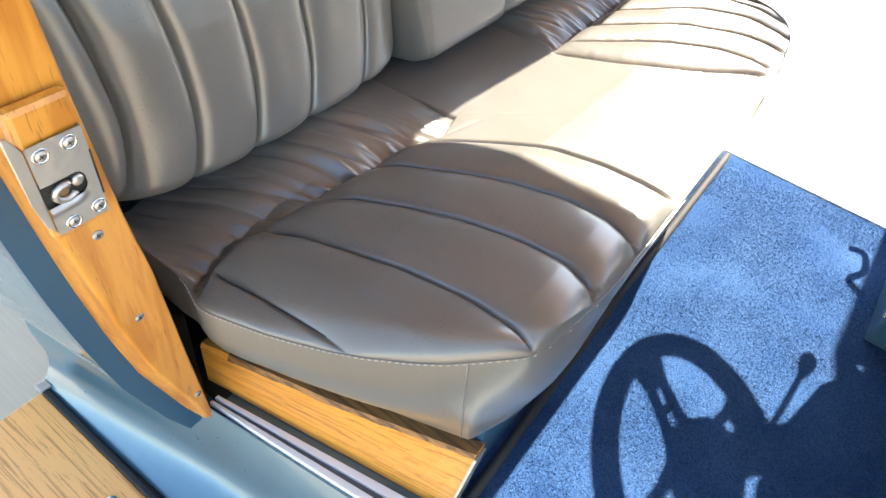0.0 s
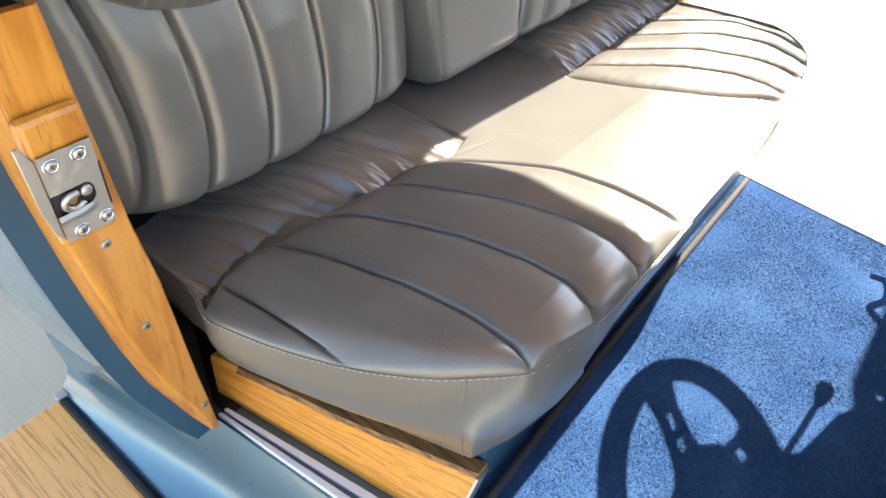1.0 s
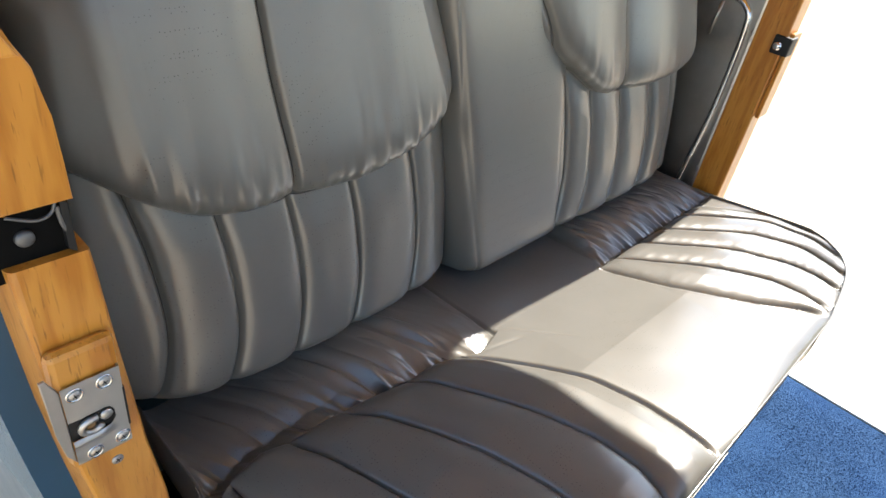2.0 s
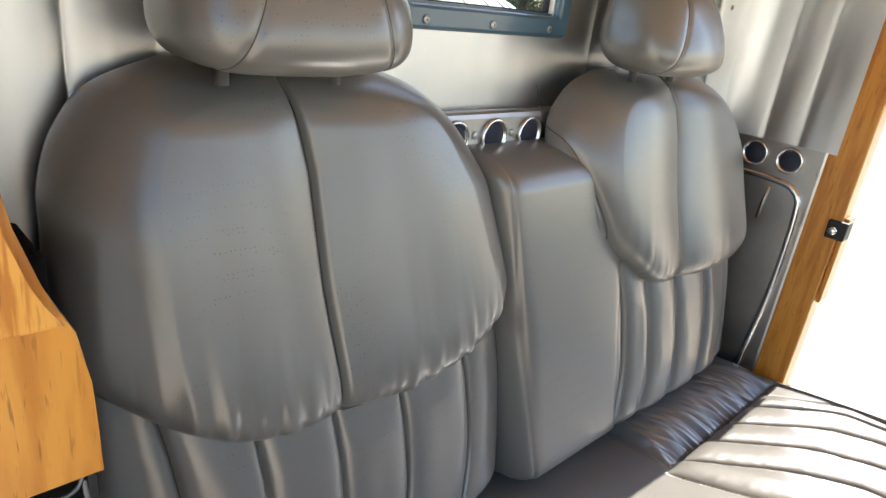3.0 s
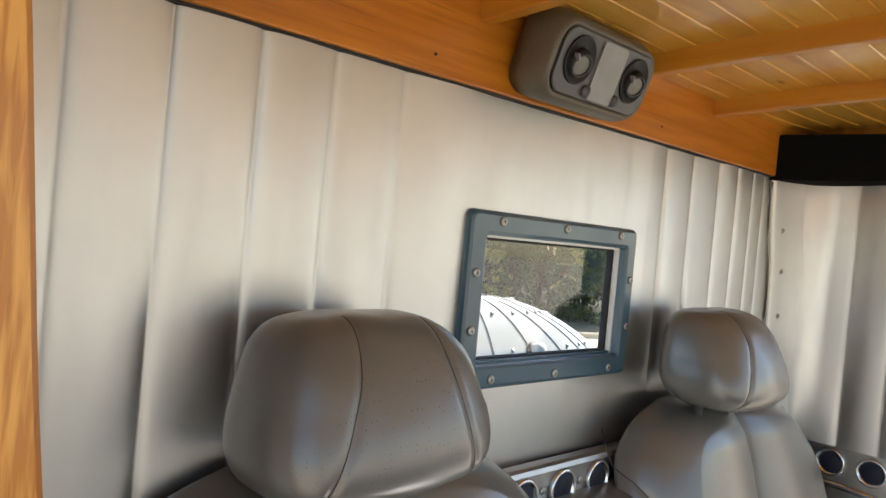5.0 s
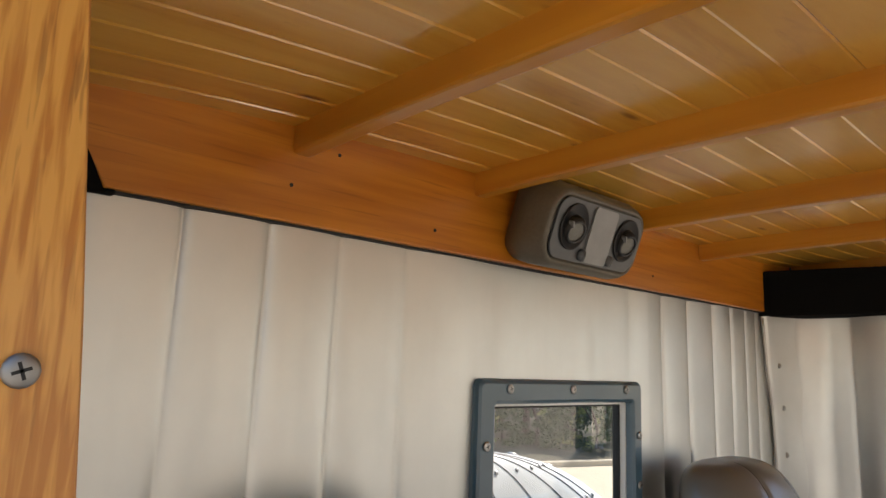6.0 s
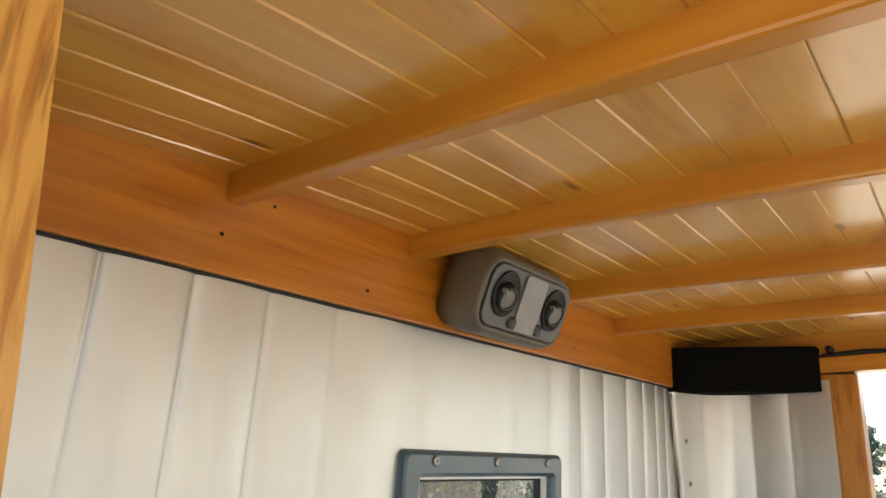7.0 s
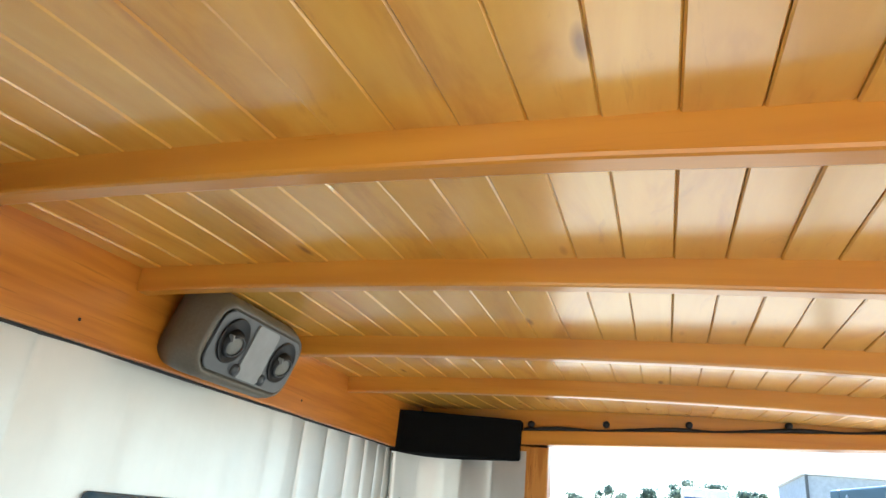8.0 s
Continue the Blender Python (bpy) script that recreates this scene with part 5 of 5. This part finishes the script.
def build_seat():
    seat = thing("bench_seat", "taupe grey leather bench seat with fluted backs and two headrests", "seat", at=(0, 0, 0))
    zs = list(np.linspace(0.944, 1.44, 170)) + list(np.linspace(1.442, 1.54, 60))
    back = slab("backrest", zs, BACK_L, BACK_R, back_relief, face_y, 0.105, seat, "padded backrest with a fluted lower half", 3.4, 0.055, 400)
    wider = (BACK_L[0], BACK_L[1] - np.interp(BACK_L[0], (1.0, 1.47, 1.54), (0.046, 0.046, 0.034)))
    broad = (BACK_R[0], BACK_R[1] + np.interp(BACK_R[0], (0.93, 1.10, 1.44, 1.53), (0.010, 0.024, 0.024, 0.0)))
    far = slab("backrest", zs, wider, broad, lambda x, z: back_relief(x, z, 0.25, FAR_SEAM, FAR_FLUTES, FAR_EDGE), face_y, 0.105, seat, "", 3.4, 0.055, 400)
    far.location = (0.705, -0.020, 0)
    back_seams(back, BACK_L, BACK_R, SEAM, FLUTES)
    back_seams(far, wider, broad, FAR_SEAM, FAR_FLUTES)
    tagged(far, "padded backrest with a fluted lower half")
    zs = list(np.linspace(0.938, 1.36, 40)) + list(np.linspace(1.365, 1.435, 24))
    slab("centre_backrest", zs, ((0.92, 1.2, 1.41, 1.435), (0.622, 0.604, 0.566, 0.575)), ((0.92, 1.2, 1.41, 1.435), (0.868, 0.876, 0.858, 0.845)),
         lambda x, z: -0.003 * groove(x - lerp(z, (0.95, 1.44), (0.640, 0.588)), 0.003), lambda z: face_y(z) - 0.022, 0.14, seat, "smooth flat centre backrest", 16.0, 0.045, 140)
    hv, hf, threads = headrest_mesh()
    for dx in (0.0, 0.662):
        hr = make("headrest", hv, hf, LEATHER, seat, "padded leather headrest")
        hr.matrix_basis = pose(0.262 + dx, -0.086, 1.613, 0, 0, 0)
        for line in threads:
            part("seam", tube(line[::3], 0.00045, 6), SEAM_THREAD, hr, "thin dark seam", True)
        for px in (-0.058, 0.058):
            part("headrest_post", lathe([(0.006, -0.085), (0.006, -0.055), (0.009, -0.058), (0.009, -0.070)], Matrix.Translation((px, 0.0, 0)), 14), DULL_STEEL, hr, "short steel post", True)
    build_cushion(seat)


build_seat()

# ---- dome light, steering wheel and small fittings ----


def build_dome_light():
    lamp = thing("dome_light", "taupe plastic overhead lamp with two swivel reading lights, unlit", "lamp", at=(0.580, -0.005, 1.968))
    lamp.scale = (0.91, 1, 1)
    tilt = pose(0, -0.050, 0.001, 90 + 20, 0, 0)
    bm = bmesh.new()
    loops = []
    for w, h, r, z in ((0.208, 0.106, 0.03, -0.042), (0.217, 0.106, 0.036, -0.02), (0.215, 0.101, 0.036, 0.002), (0.209, 0.092, 0.032, 0.012), (0.204, 0.084, 0.026, 0.0165), (0.196, 0.077, 0.022, 0.0165), (0.193, 0.074, 0.020, 0.0125)):
        loops.append([bm.verts.new((x, y, z)) for x, y in rounded(w, h, r)])
    for a, b in zip(loops, loops[1:]):
        n = len(a)
        for k in range(n):
            bm.faces.new((a[k], a[(k + 1) % n], b[(k + 1) % n], b[k]))
    bm.faces.new(loops[-1])
    bm.faces.new(loops[0][::-1])
    bmesh.ops.transform(bm, matrix=tilt, verts=bm.verts)
    part("housing", bm, TAUPE_PLASTIC, lamp, "", True)
    part("bezel", prism(rounded(0.190, 0.072, 0.018), 0.004, tilt @ pose(0, 0, 0.0145), 0.0015), GREY_PLASTIC, lamp, "grey bezel")
    part("lens", prism(rounded(0.052, 0.068, 0.004), 0.006, tilt @ pose(0.002, 0, 0.0150), 0.002), LENS, lamp, "clear ribbed centre lens")
    for sx in (-0.058, 0.062):
        cup = part("reading_light", lathe([(0.0275, 0.003), (0.0275, 0.0062), (0.0260, 0.0066), (0.0245, 0.0050), (0.012, 0.0046), (0.0, 0.0046)], tilt @ pose(sx, 0.004, 0.0145), 30), BLACK, lamp, "black swivel cup", True)
        part("eyeball", lathe([(0.0180, 0.0), (0.0175, 0.006), (0.0150, 0.0105), (0.0128, 0.0112), (0.0118, 0.0095)], tilt @ pose(sx + 0.001, 0.001, 0.0150, 14, -10, 0), 26), BLACK, cup, "", True)
        part("bulb_lens", lathe([(0.0119, 0.0095), (0.010, 0.0104), (0, 0.0110)], tilt @ pose(sx + 0.001, 0.001, 0.0150, 14, -10, 0), 20), BULB, cup, "frosted lens", True)
        part("lens_rim", tube([tilt @ pose(sx + 0.001, 0.001, 0.0150, 14, -10, 0) @ Vector((0.0126 * math.cos(a), 0.0126 * math.sin(a), 0.0112)) for a in np.linspace(0, 2 * math.pi, 25)[:-1]], 0.0011, 6, True), GREY_PLASTIC, cup, "thin grey rim", True)
        part("aim_tab", boxed((-0.0012, -0.004, 0), (0.0012, 0.004, 0.007), 0.0004, tilt @ pose(sx - 0.014, 0.006, 0.0215, 0, 0, 30)), LENS, cup, "small pale tab")
        part("switch_button", lathe([(0.0075, 0.0), (0.007, 0.006), (0, 0.007)], tilt @ pose(sx + 0.030 if sx < 0 else sx - 0.028, -0.026, 0.0165), 18), GREY_PLASTIC, lamp, "round push switch", True)


def build_steering():
    c = Vector((1.150, -0.882, 1.268))
    wheel = thing("steering_wheel", "dark steering wheel with drilled spokes on its column", "steering wheel", at=tuple(c))
    m = pose(0, 0, 0, -33, 0, 0)
    ring = [m @ Vector((0.201 * math.cos(a), 0.201 * math.sin(a), 0)) for a in np.linspace(0, 2 * math.pi, 49)[:-1]]
    part("rim", tube(ring, 0.022, 12, True), BLACK, wheel, "", True)
    part("hub", lathe([(0.070, -0.05), (0.074, -0.012), (0.05, 0.006), (0, 0.010)], m, 24), BLACK, wheel, "", True)
    for a in (76, 170, -10, -100):
        mm = m @ pose(0, 0, -0.012, 0, 0, a)
        bm = bmesh.new()
        for sy in (-1, 1):
            for r0, r1, w0, w1 in ((0.05, 0.085, 0.040, 0.030), (0.085, 0.14, 0.030, 0.027), (0.14, 0.195, 0.027, 0.046)):
                q = [bm.verts.new(mm @ Vector((r, sy * w, z))) for z in (0, 0.008) for r, w in ((r0, 0.010), (r1, 0.010), (r1, w1), (r0, w0))]
                for f in ((0, 1, 2, 3), (7, 6, 5, 4), (0, 4, 5, 1), (1, 5, 6, 2), (2, 6, 7, 3), (3, 7, 4, 0)):
                    bm.faces.new([q[k] for k in (f if sy > 0 else f[::-1])])
        for r0, r1 in ((0.05, 0.068), (0.092, 0.108), (0.135, 0.195)):
            box(bm, (r0, -0.0101, 0.001), (r1, 0.0101, 0.007), 0.0, mm)
        part("spoke", bm, BLACK, wheel, "drilled spoke")
    axis = (m @ Vector((0, 0, -1)))
    part("column", tube([axis * 0.02, axis * 0.20, axis * 0.62], 0.032, 16), BLACK, wheel, "", True)
    part("shift_lever", tube(smooth_line([tuple(axis * 0.12), (0.06, -0.078, -0.125), (0.142, -0.088, -0.200)], 6), 0.006, 8), CHROME, wheel, "thin shift lever", True)
    part("lever_knob", lathe([(0.006, -0.03), (0.014, -0.012), (0.017, 0.006), (0.011, 0.018), (0, 0.022)], Matrix.Translation((0.155, -0.089, -0.211)) @ pose(0, 0, 0, 0, 130, 0), 14), BLACK, wheel, "", True)


def build_dash():
    dash = thing("dashboard", "dark blue painted dashboard under the windscreen", "dashboard", at=(0, 0, 0))
    bm = prism([(-1.34, 1.02), (-1.09, 1.00), (-1.06, 1.04), (-1.06, 1.20), (-1.12, 1.27), (-1.34, 1.30)], 1.26, Matrix.Translation((0.12, 0, 0)) @ Matrix(((0, 0, 1, 0), (1, 0, 0, 0), (0, 1, 0, 0), (0, 0, 0, 1))), 0.01)
    part("panel", bm, BLUE_DARK, dash)
    part("instrument_pod", prism([(1.13, -0.985), (1.17, -0.975), (1.30, -1.005), (1.385, -1.055), (1.385, -1.11), (1.13, -1.11)], 0.17, Matrix.Translation((0, 0, 1.08)), 0.006), BLACK, dash, "dark instrument pod")
    lever = thing("hood_release_lever", "bent dark metal release lever on the cowl side", "lever", at=(1.398, -1.115, 0.88))
    part("lever", tube(smooth_line([(0, 0, 0), (-0.004, 0.06, 0.0), (-0.006, 0.105, -0.01), (-0.006, 0.137, -0.037), (-0.006, 0.118, -0.09), (-0.006, 0.131, -0.152), (-0.006, 0.162, -0.149)], 6), 0.008, 8), BLACK, lever, "", True)
    part("pivot", lathe([(0.014, -0.01), (0.014, 0.006), (0.008, 0.010), (0, 0.010)], FACE_NEAR, 14), DULL_STEEL, lever, "", True)
    heater = thing("heater_box", "teal metal heater box with slots on the cab floor", "heater", at=(0, 0, 0))
    part("case", boxed((1.005, -1.20, 0.583), (1.30, -1.035, 0.66), 0.006), BLUE_FRAME, heater)
    part("edge_bead", tube([(1.005, -1.034, 0.655), (1.30, -1.034, 0.655)], 0.003), CHROME, heater, "bright edge bead", True)
    for k in range(7):
        for x0 in (1.03, 1.12, 1.21):
            part("slot", boxed((x0, -1.062 - 0.016 * k, 0.6595), (x0 + 0.07, -1.056 - 0.016 * k, 0.6615), 0.0), BLACK, heater)


build_dome_light()
build_steering()
build_dash()

# ---- outside ----


def build_outside():
    ground = sheet("ground", list(np.linspace(-60, 60, 41)), list(np.linspace(-60, 60, 41)), lambda x, y: (x, y, 0.0), CONCRETE)
    tagged(ground, "pale broom-finished concrete yard in sun", "ground", kind="structure")


def bed_edge(x):
    """Front line of the planted ground behind the yard."""
    return min(9.5, max(4.8, 7.15 - 0.33 * (x - 11)))


def build_field():
    """Dark leaf-strewn soil behind the yard, reaching to the trees, with a low kerb before it."""
    field = sheet("field", list(np.linspace(-55, 58, 114)), list(np.linspace(0, 1, 40)),
                  lambda x, v: (x, bed_edge(x) + 0.1 + (50 - bed_edge(x)) * v * v, 0.07 + 0.05 * min(1.0, v * 9) * (1 + noise.noise(Vector((x * 0.7, v * 30, 2))))), SHADY_SOIL)
    tagged(field, "dark leafy soil beyond the yard under trees", "field", kind="structure")
    bm = bmesh.new()
    rows = []
    for x in np.linspace(-30, 40, 71):
        y = bed_edge(x)
        rows.append([bm.verts.new((x, y + dy, z)) for dy, z in ((0.0, 0.0), (0.0, 0.09), (0.015, 0.105), (0.135, 0.105), (0.15, 0.09), (0.15, 0.0))])
    for a, b in zip(rows, rows[1:]):
        for k in range(6):
            bm.faces.new((a[k], b[k], b[(k + 1) % 6], a[(k + 1) % 6]))
    bm.faces.new(rows[0])
    bm.faces.new(rows[-1][::-1])
    tagged(part("kerb", bm, CONCRETE), "pale concrete kerb along the planted ground", "kerb", kind="structure")


def build_camper():
    """The rounded white body behind the cab: a domed front of petal panels meeting at the top."""
    tank = thing("white_camper_body", "white rounded body behind the cab with dark petal seams", "camper", at=(0, 0, 0))
    c, rx, front, rear, h = Vector((0.730, 0.308, 0.901)), 0.797, 0.10, 0.9, 0.757

    def place(phi, th, k=1.0):
        y = math.sin(phi) * math.sin(th)
        return Vector((c.x + k * rx * math.cos(phi) * math.sin(th), c.y + y * (front * k if y < 0 else rear), c.z + k * h * math.cos(th)))
    sheet("shell", list(np.linspace(0, 2 * math.pi, 121)), list(np.linspace(0.0005, 1.58, 60)), lambda a, t: place(a, t), WHITE_PAINT, tank)
    seams = (-160, -150, -140, -128, -114, -98, -82, -66.5, -51, -37.2, -28, -19)
    for a, b in zip(seams, seams[1:]):
        seam = part("seam", tube([place(radians(a), t, 1.0003) for t in np.linspace(0.09, 1.5, 40)], 0.0012, 6), DULL_STEEL, tank, "thin dark seam", True)
        for t in (0.30, 0.52, 0.80, 1.1):
            mid = radians(a + (b - a) * 0.5)
            p = place(mid, t)
            out = Vector(((p.x - c.x) / rx ** 2, (p.y - c.y) / front ** 2, (p.z - c.z) / h ** 2))
            part("bolt", lathe([(0.0045, -0.001), (0.004, 0.002), (0, 0.003)], Matrix.Translation(p) @ out.to_track_quat('Z', 'Y').to_matrix().to_4x4(), 8), ZINC, seam, "", True)
    for t in (-0.15, 0.05, 0.19, 0.33):
        p = Vector((c.x + rx * math.sin(t), c.y + 0.01, c.z + h * math.cos(t)))
        part("top_bolt", lathe([(0.010, -0.004), (0.010, 0.002), (0.005, 0.004), (0, 0.0045)], Matrix.Translation(p) @ pose(0, 0, 0, 0, math.degrees(t), 0), 10), ZINC, tank, "", True)
    part("underbody", boxed((0.45, 0.30, 0.55), (1.00, 1.05, 0.90), 0.02), BLACK, tank, "black chassis and underbody")
    for x, y in ((0.5, 0.45), (0.95, 0.45), (0.5, 0.95), (0.95, 0.95)):
        part("support_leg", tube([(x, y, 0.0), (x, y, 0.56)], 0.03, 10), DULL_STEEL, tank, "", True)
    p = place(radians(-66.0), 0.531)
    out = Vector((0.15, -0.9, 0.35)).to_track_quat('Z', 'Y').to_matrix().to_4x4()
    lamp = part("marker_lamp", lathe([(0.014, -0.02), (0.014, 0.018), (0.010, 0.026), (0, 0.028)], Matrix.Translation(p) @ out, 16), WHITE_PAINT, tank, "small round marker lamp", True)
    part("lamp_base", lathe([(0.018, -0.012), (0.018, 0.006), (0.0142, 0.008)], Matrix.Translation(p) @ out, 16), BLACK, lamp, "", True)


def build_chock():
    chock = thing("wheel_chock", "small black rubber wheel chock on the concrete", "chock", at=(0.03, 0.93, 0))
    part("body", prism([(-0.10, 0.0), (0.05, 0.0), (0.05, 0.05), (0.02, 0.06)], 0.10, Matrix.Translation((0, 0.05, 0)) @ FACE_FRONT, 0.004), RUBBER, chock)
    part("handle", tube(smooth_line([(-0.02, -0.055, 0.03), (0.0, -0.09, 0.04), (0.03, -0.055, 0.05)], 5), 0.005, 8), DULL_STEEL, chock, "wire handle", True)


def build_tree(x, y, height, seed, wide=0.30, clumps=170, low=0.10, leaf=0.016, mat=LEAF):
    rnd = random.Random(seed)
    tree = thing("tree", "green broadleaf tree with an uneven crown", "tree", "trees beyond the yard", at=(x, y, 0))
    part("trunk", tube(smooth_line([(0, 0, 0), (0.1, 0.05, height * 0.3), (-0.1, 0.1, height * 0.6), (0.05, 0, height * 0.9)]), 0.014 * height), BARK, tree, "", True)
    for _ in range(5):
        a, h = rnd.uniform(0, 6.28), rnd.uniform(0.3, 0.6) * height
        part("limb", tube(smooth_line([(0, 0, h), (0.1 * height * math.cos(a), 0.1 * height * math.sin(a), h + 0.08 * height), (0.22 * height * math.cos(a), 0.22 * height * math.sin(a), h + 0.22 * height)], 4), 0.006 * height, 6), BARK, tree, "", True)
    verts, faces = [], []
    for _ in range(clumps):
        a, h = rnd.uniform(0, 6.28), rnd.uniform(low, 1.0)
        rad = height * wide * min(1.0, (1.12 - h) * 1.5) ** 0.6 * rnd.uniform(0.2, 1.0)
        c = Vector((rad * math.cos(a), rad * math.sin(a), h * height))
        s = height * rnd.uniform(0.03, 0.075)
        for _ in range(70):
            p = c + Vector((rnd.gauss(0, 1), rnd.gauss(0, 1), rnd.gauss(0, 0.7))) * s * 0.6
            u = Vector((rnd.gauss(0, 1), rnd.gauss(0, 1), rnd.gauss(0, 1))).normalized()
            w = u.cross(Vector((rnd.gauss(0, 1), rnd.gauss(0, 1), 1))).normalized()
            q = height * leaf * rnd.uniform(0.6, 1.2)
            k = len(verts)
            verts += [p - u * q, p + w * q * 0.55, p + u * q, p - w * q * 0.55]
            faces.append((k, k + 1, k + 2, k + 3))
    make("crown", verts, faces, mat, tree, "", False)


def build_far_door():
    """The far door, swung wide open on its front hinges."""
    door = thing("far_door", "open far door with a slate-blue screwed window frame", "door", at=(1.462, -1.235, 0))
    door.rotation_euler = (0, 0, radians(14.5))
    part("lower_panel", boxed((0, -0.022, 0.60), (0.80, 0.022, 1.33), 0.01), BODY, door)
    for lo, hi in (((0, -0.02, 1.331), (0.055, 0.02, 1.995)), ((0.745, -0.02, 1.331), (0.80, 0.02, 1.995)), ((0.0555, -0.02, 1.945), (0.7445, 0.02, 1.995))):
        part("window_frame", boxed(lo, hi, 0.006), BLUE_FRAME, door)
    for x in (0.10, 0.30, 0.50, 0.70):
        screw(Matrix.Translation((x, -0.020, 1.97)) @ FACE_FRONT, 0.007, door)
        screw(Matrix.Translation((x, 0.020, 1.97)) @ pose(0, 0, 0, -90, 0, 0), 0.007, door)
    part("window_crank", tube(smooth_line([(0.52, 0.024, 1.10), (0.52, 0.06, 1.10), (0.56, 0.065, 1.13), (0.60, 0.068, 1.12), (0.62, 0.10, 1.13)], 6), 0.008, 8), CHROME, door, "bent bright window crank", True)


def build_shed():
    shed = thing("white_building", "pale low building across the yard", "building", at=(24, -6.2, 0))
    part("wall", boxed((-2.5, -1.9, 0), (2.5, 1.9, 3.95), 0.02), GREY_WALL, shed)
    part("roof", boxed((-2.6, -2.0, 3.951), (2.6, 2.0, 4.07), 0.01), WHITE_PAINT, shed)
    part("corner_trim", boxed((-2.56, 1.84, 0), (-2.501, 1.92, 3.95)), GREY_PLASTIC, shed)


def build_booth():
    booth = thing("blue_booth", "blue booth with a white roof across the yard", "booth", at=(24, -1.77, 0))
    part("wall", boxed((-0.6, -0.62, 0), (0.6, 0.62, 3.20), 0.02), BLUE_WALL, booth)
    part("roof", boxed((-0.7, -0.70, 3.201), (0.7, 0.70, 3.47), 0.05), WHITE_PAINT, booth, "white roof")
    part("door", boxed((-0.63, -0.40, 0.05), (-0.601, 0.40, 2.1), 0.01), WHITE_PAINT, booth, "pale door")


build_far_door()
build_booth()
build_shed()
build_outside()
build_field()
build_camper()
build_chock()
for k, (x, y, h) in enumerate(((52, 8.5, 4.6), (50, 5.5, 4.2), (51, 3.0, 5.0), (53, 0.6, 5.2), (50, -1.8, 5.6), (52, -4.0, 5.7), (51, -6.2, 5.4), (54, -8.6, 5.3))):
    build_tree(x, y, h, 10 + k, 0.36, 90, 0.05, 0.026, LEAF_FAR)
for k, (a, r, h, w) in enumerate(((40.0, 20.0, 6.5, 0.28), (43.5, 17.5, 6.0, 0.30), (46.5, 22.0, 4.2, 0.34), (49.0, 18.0, 6.5, 0.28), (51.5, 16.5, 6.2, 0.26), (53.5, 21.0, 7.5, 0.24),
                                   (55.5, 17.0, 6.5, 0.26), (58.0, 19.0, 7.0, 0.26), (61.0, 17.5, 6.0, 0.30), (48.0, 27.0, 9.0, 0.24), (56.0, 27.0, 9.5, 0.24))):
    build_tree(r * math.sin(radians(a)), r * math.cos(radians(a)), h, 40 + k, w, 95, 0.06, 0.0095)
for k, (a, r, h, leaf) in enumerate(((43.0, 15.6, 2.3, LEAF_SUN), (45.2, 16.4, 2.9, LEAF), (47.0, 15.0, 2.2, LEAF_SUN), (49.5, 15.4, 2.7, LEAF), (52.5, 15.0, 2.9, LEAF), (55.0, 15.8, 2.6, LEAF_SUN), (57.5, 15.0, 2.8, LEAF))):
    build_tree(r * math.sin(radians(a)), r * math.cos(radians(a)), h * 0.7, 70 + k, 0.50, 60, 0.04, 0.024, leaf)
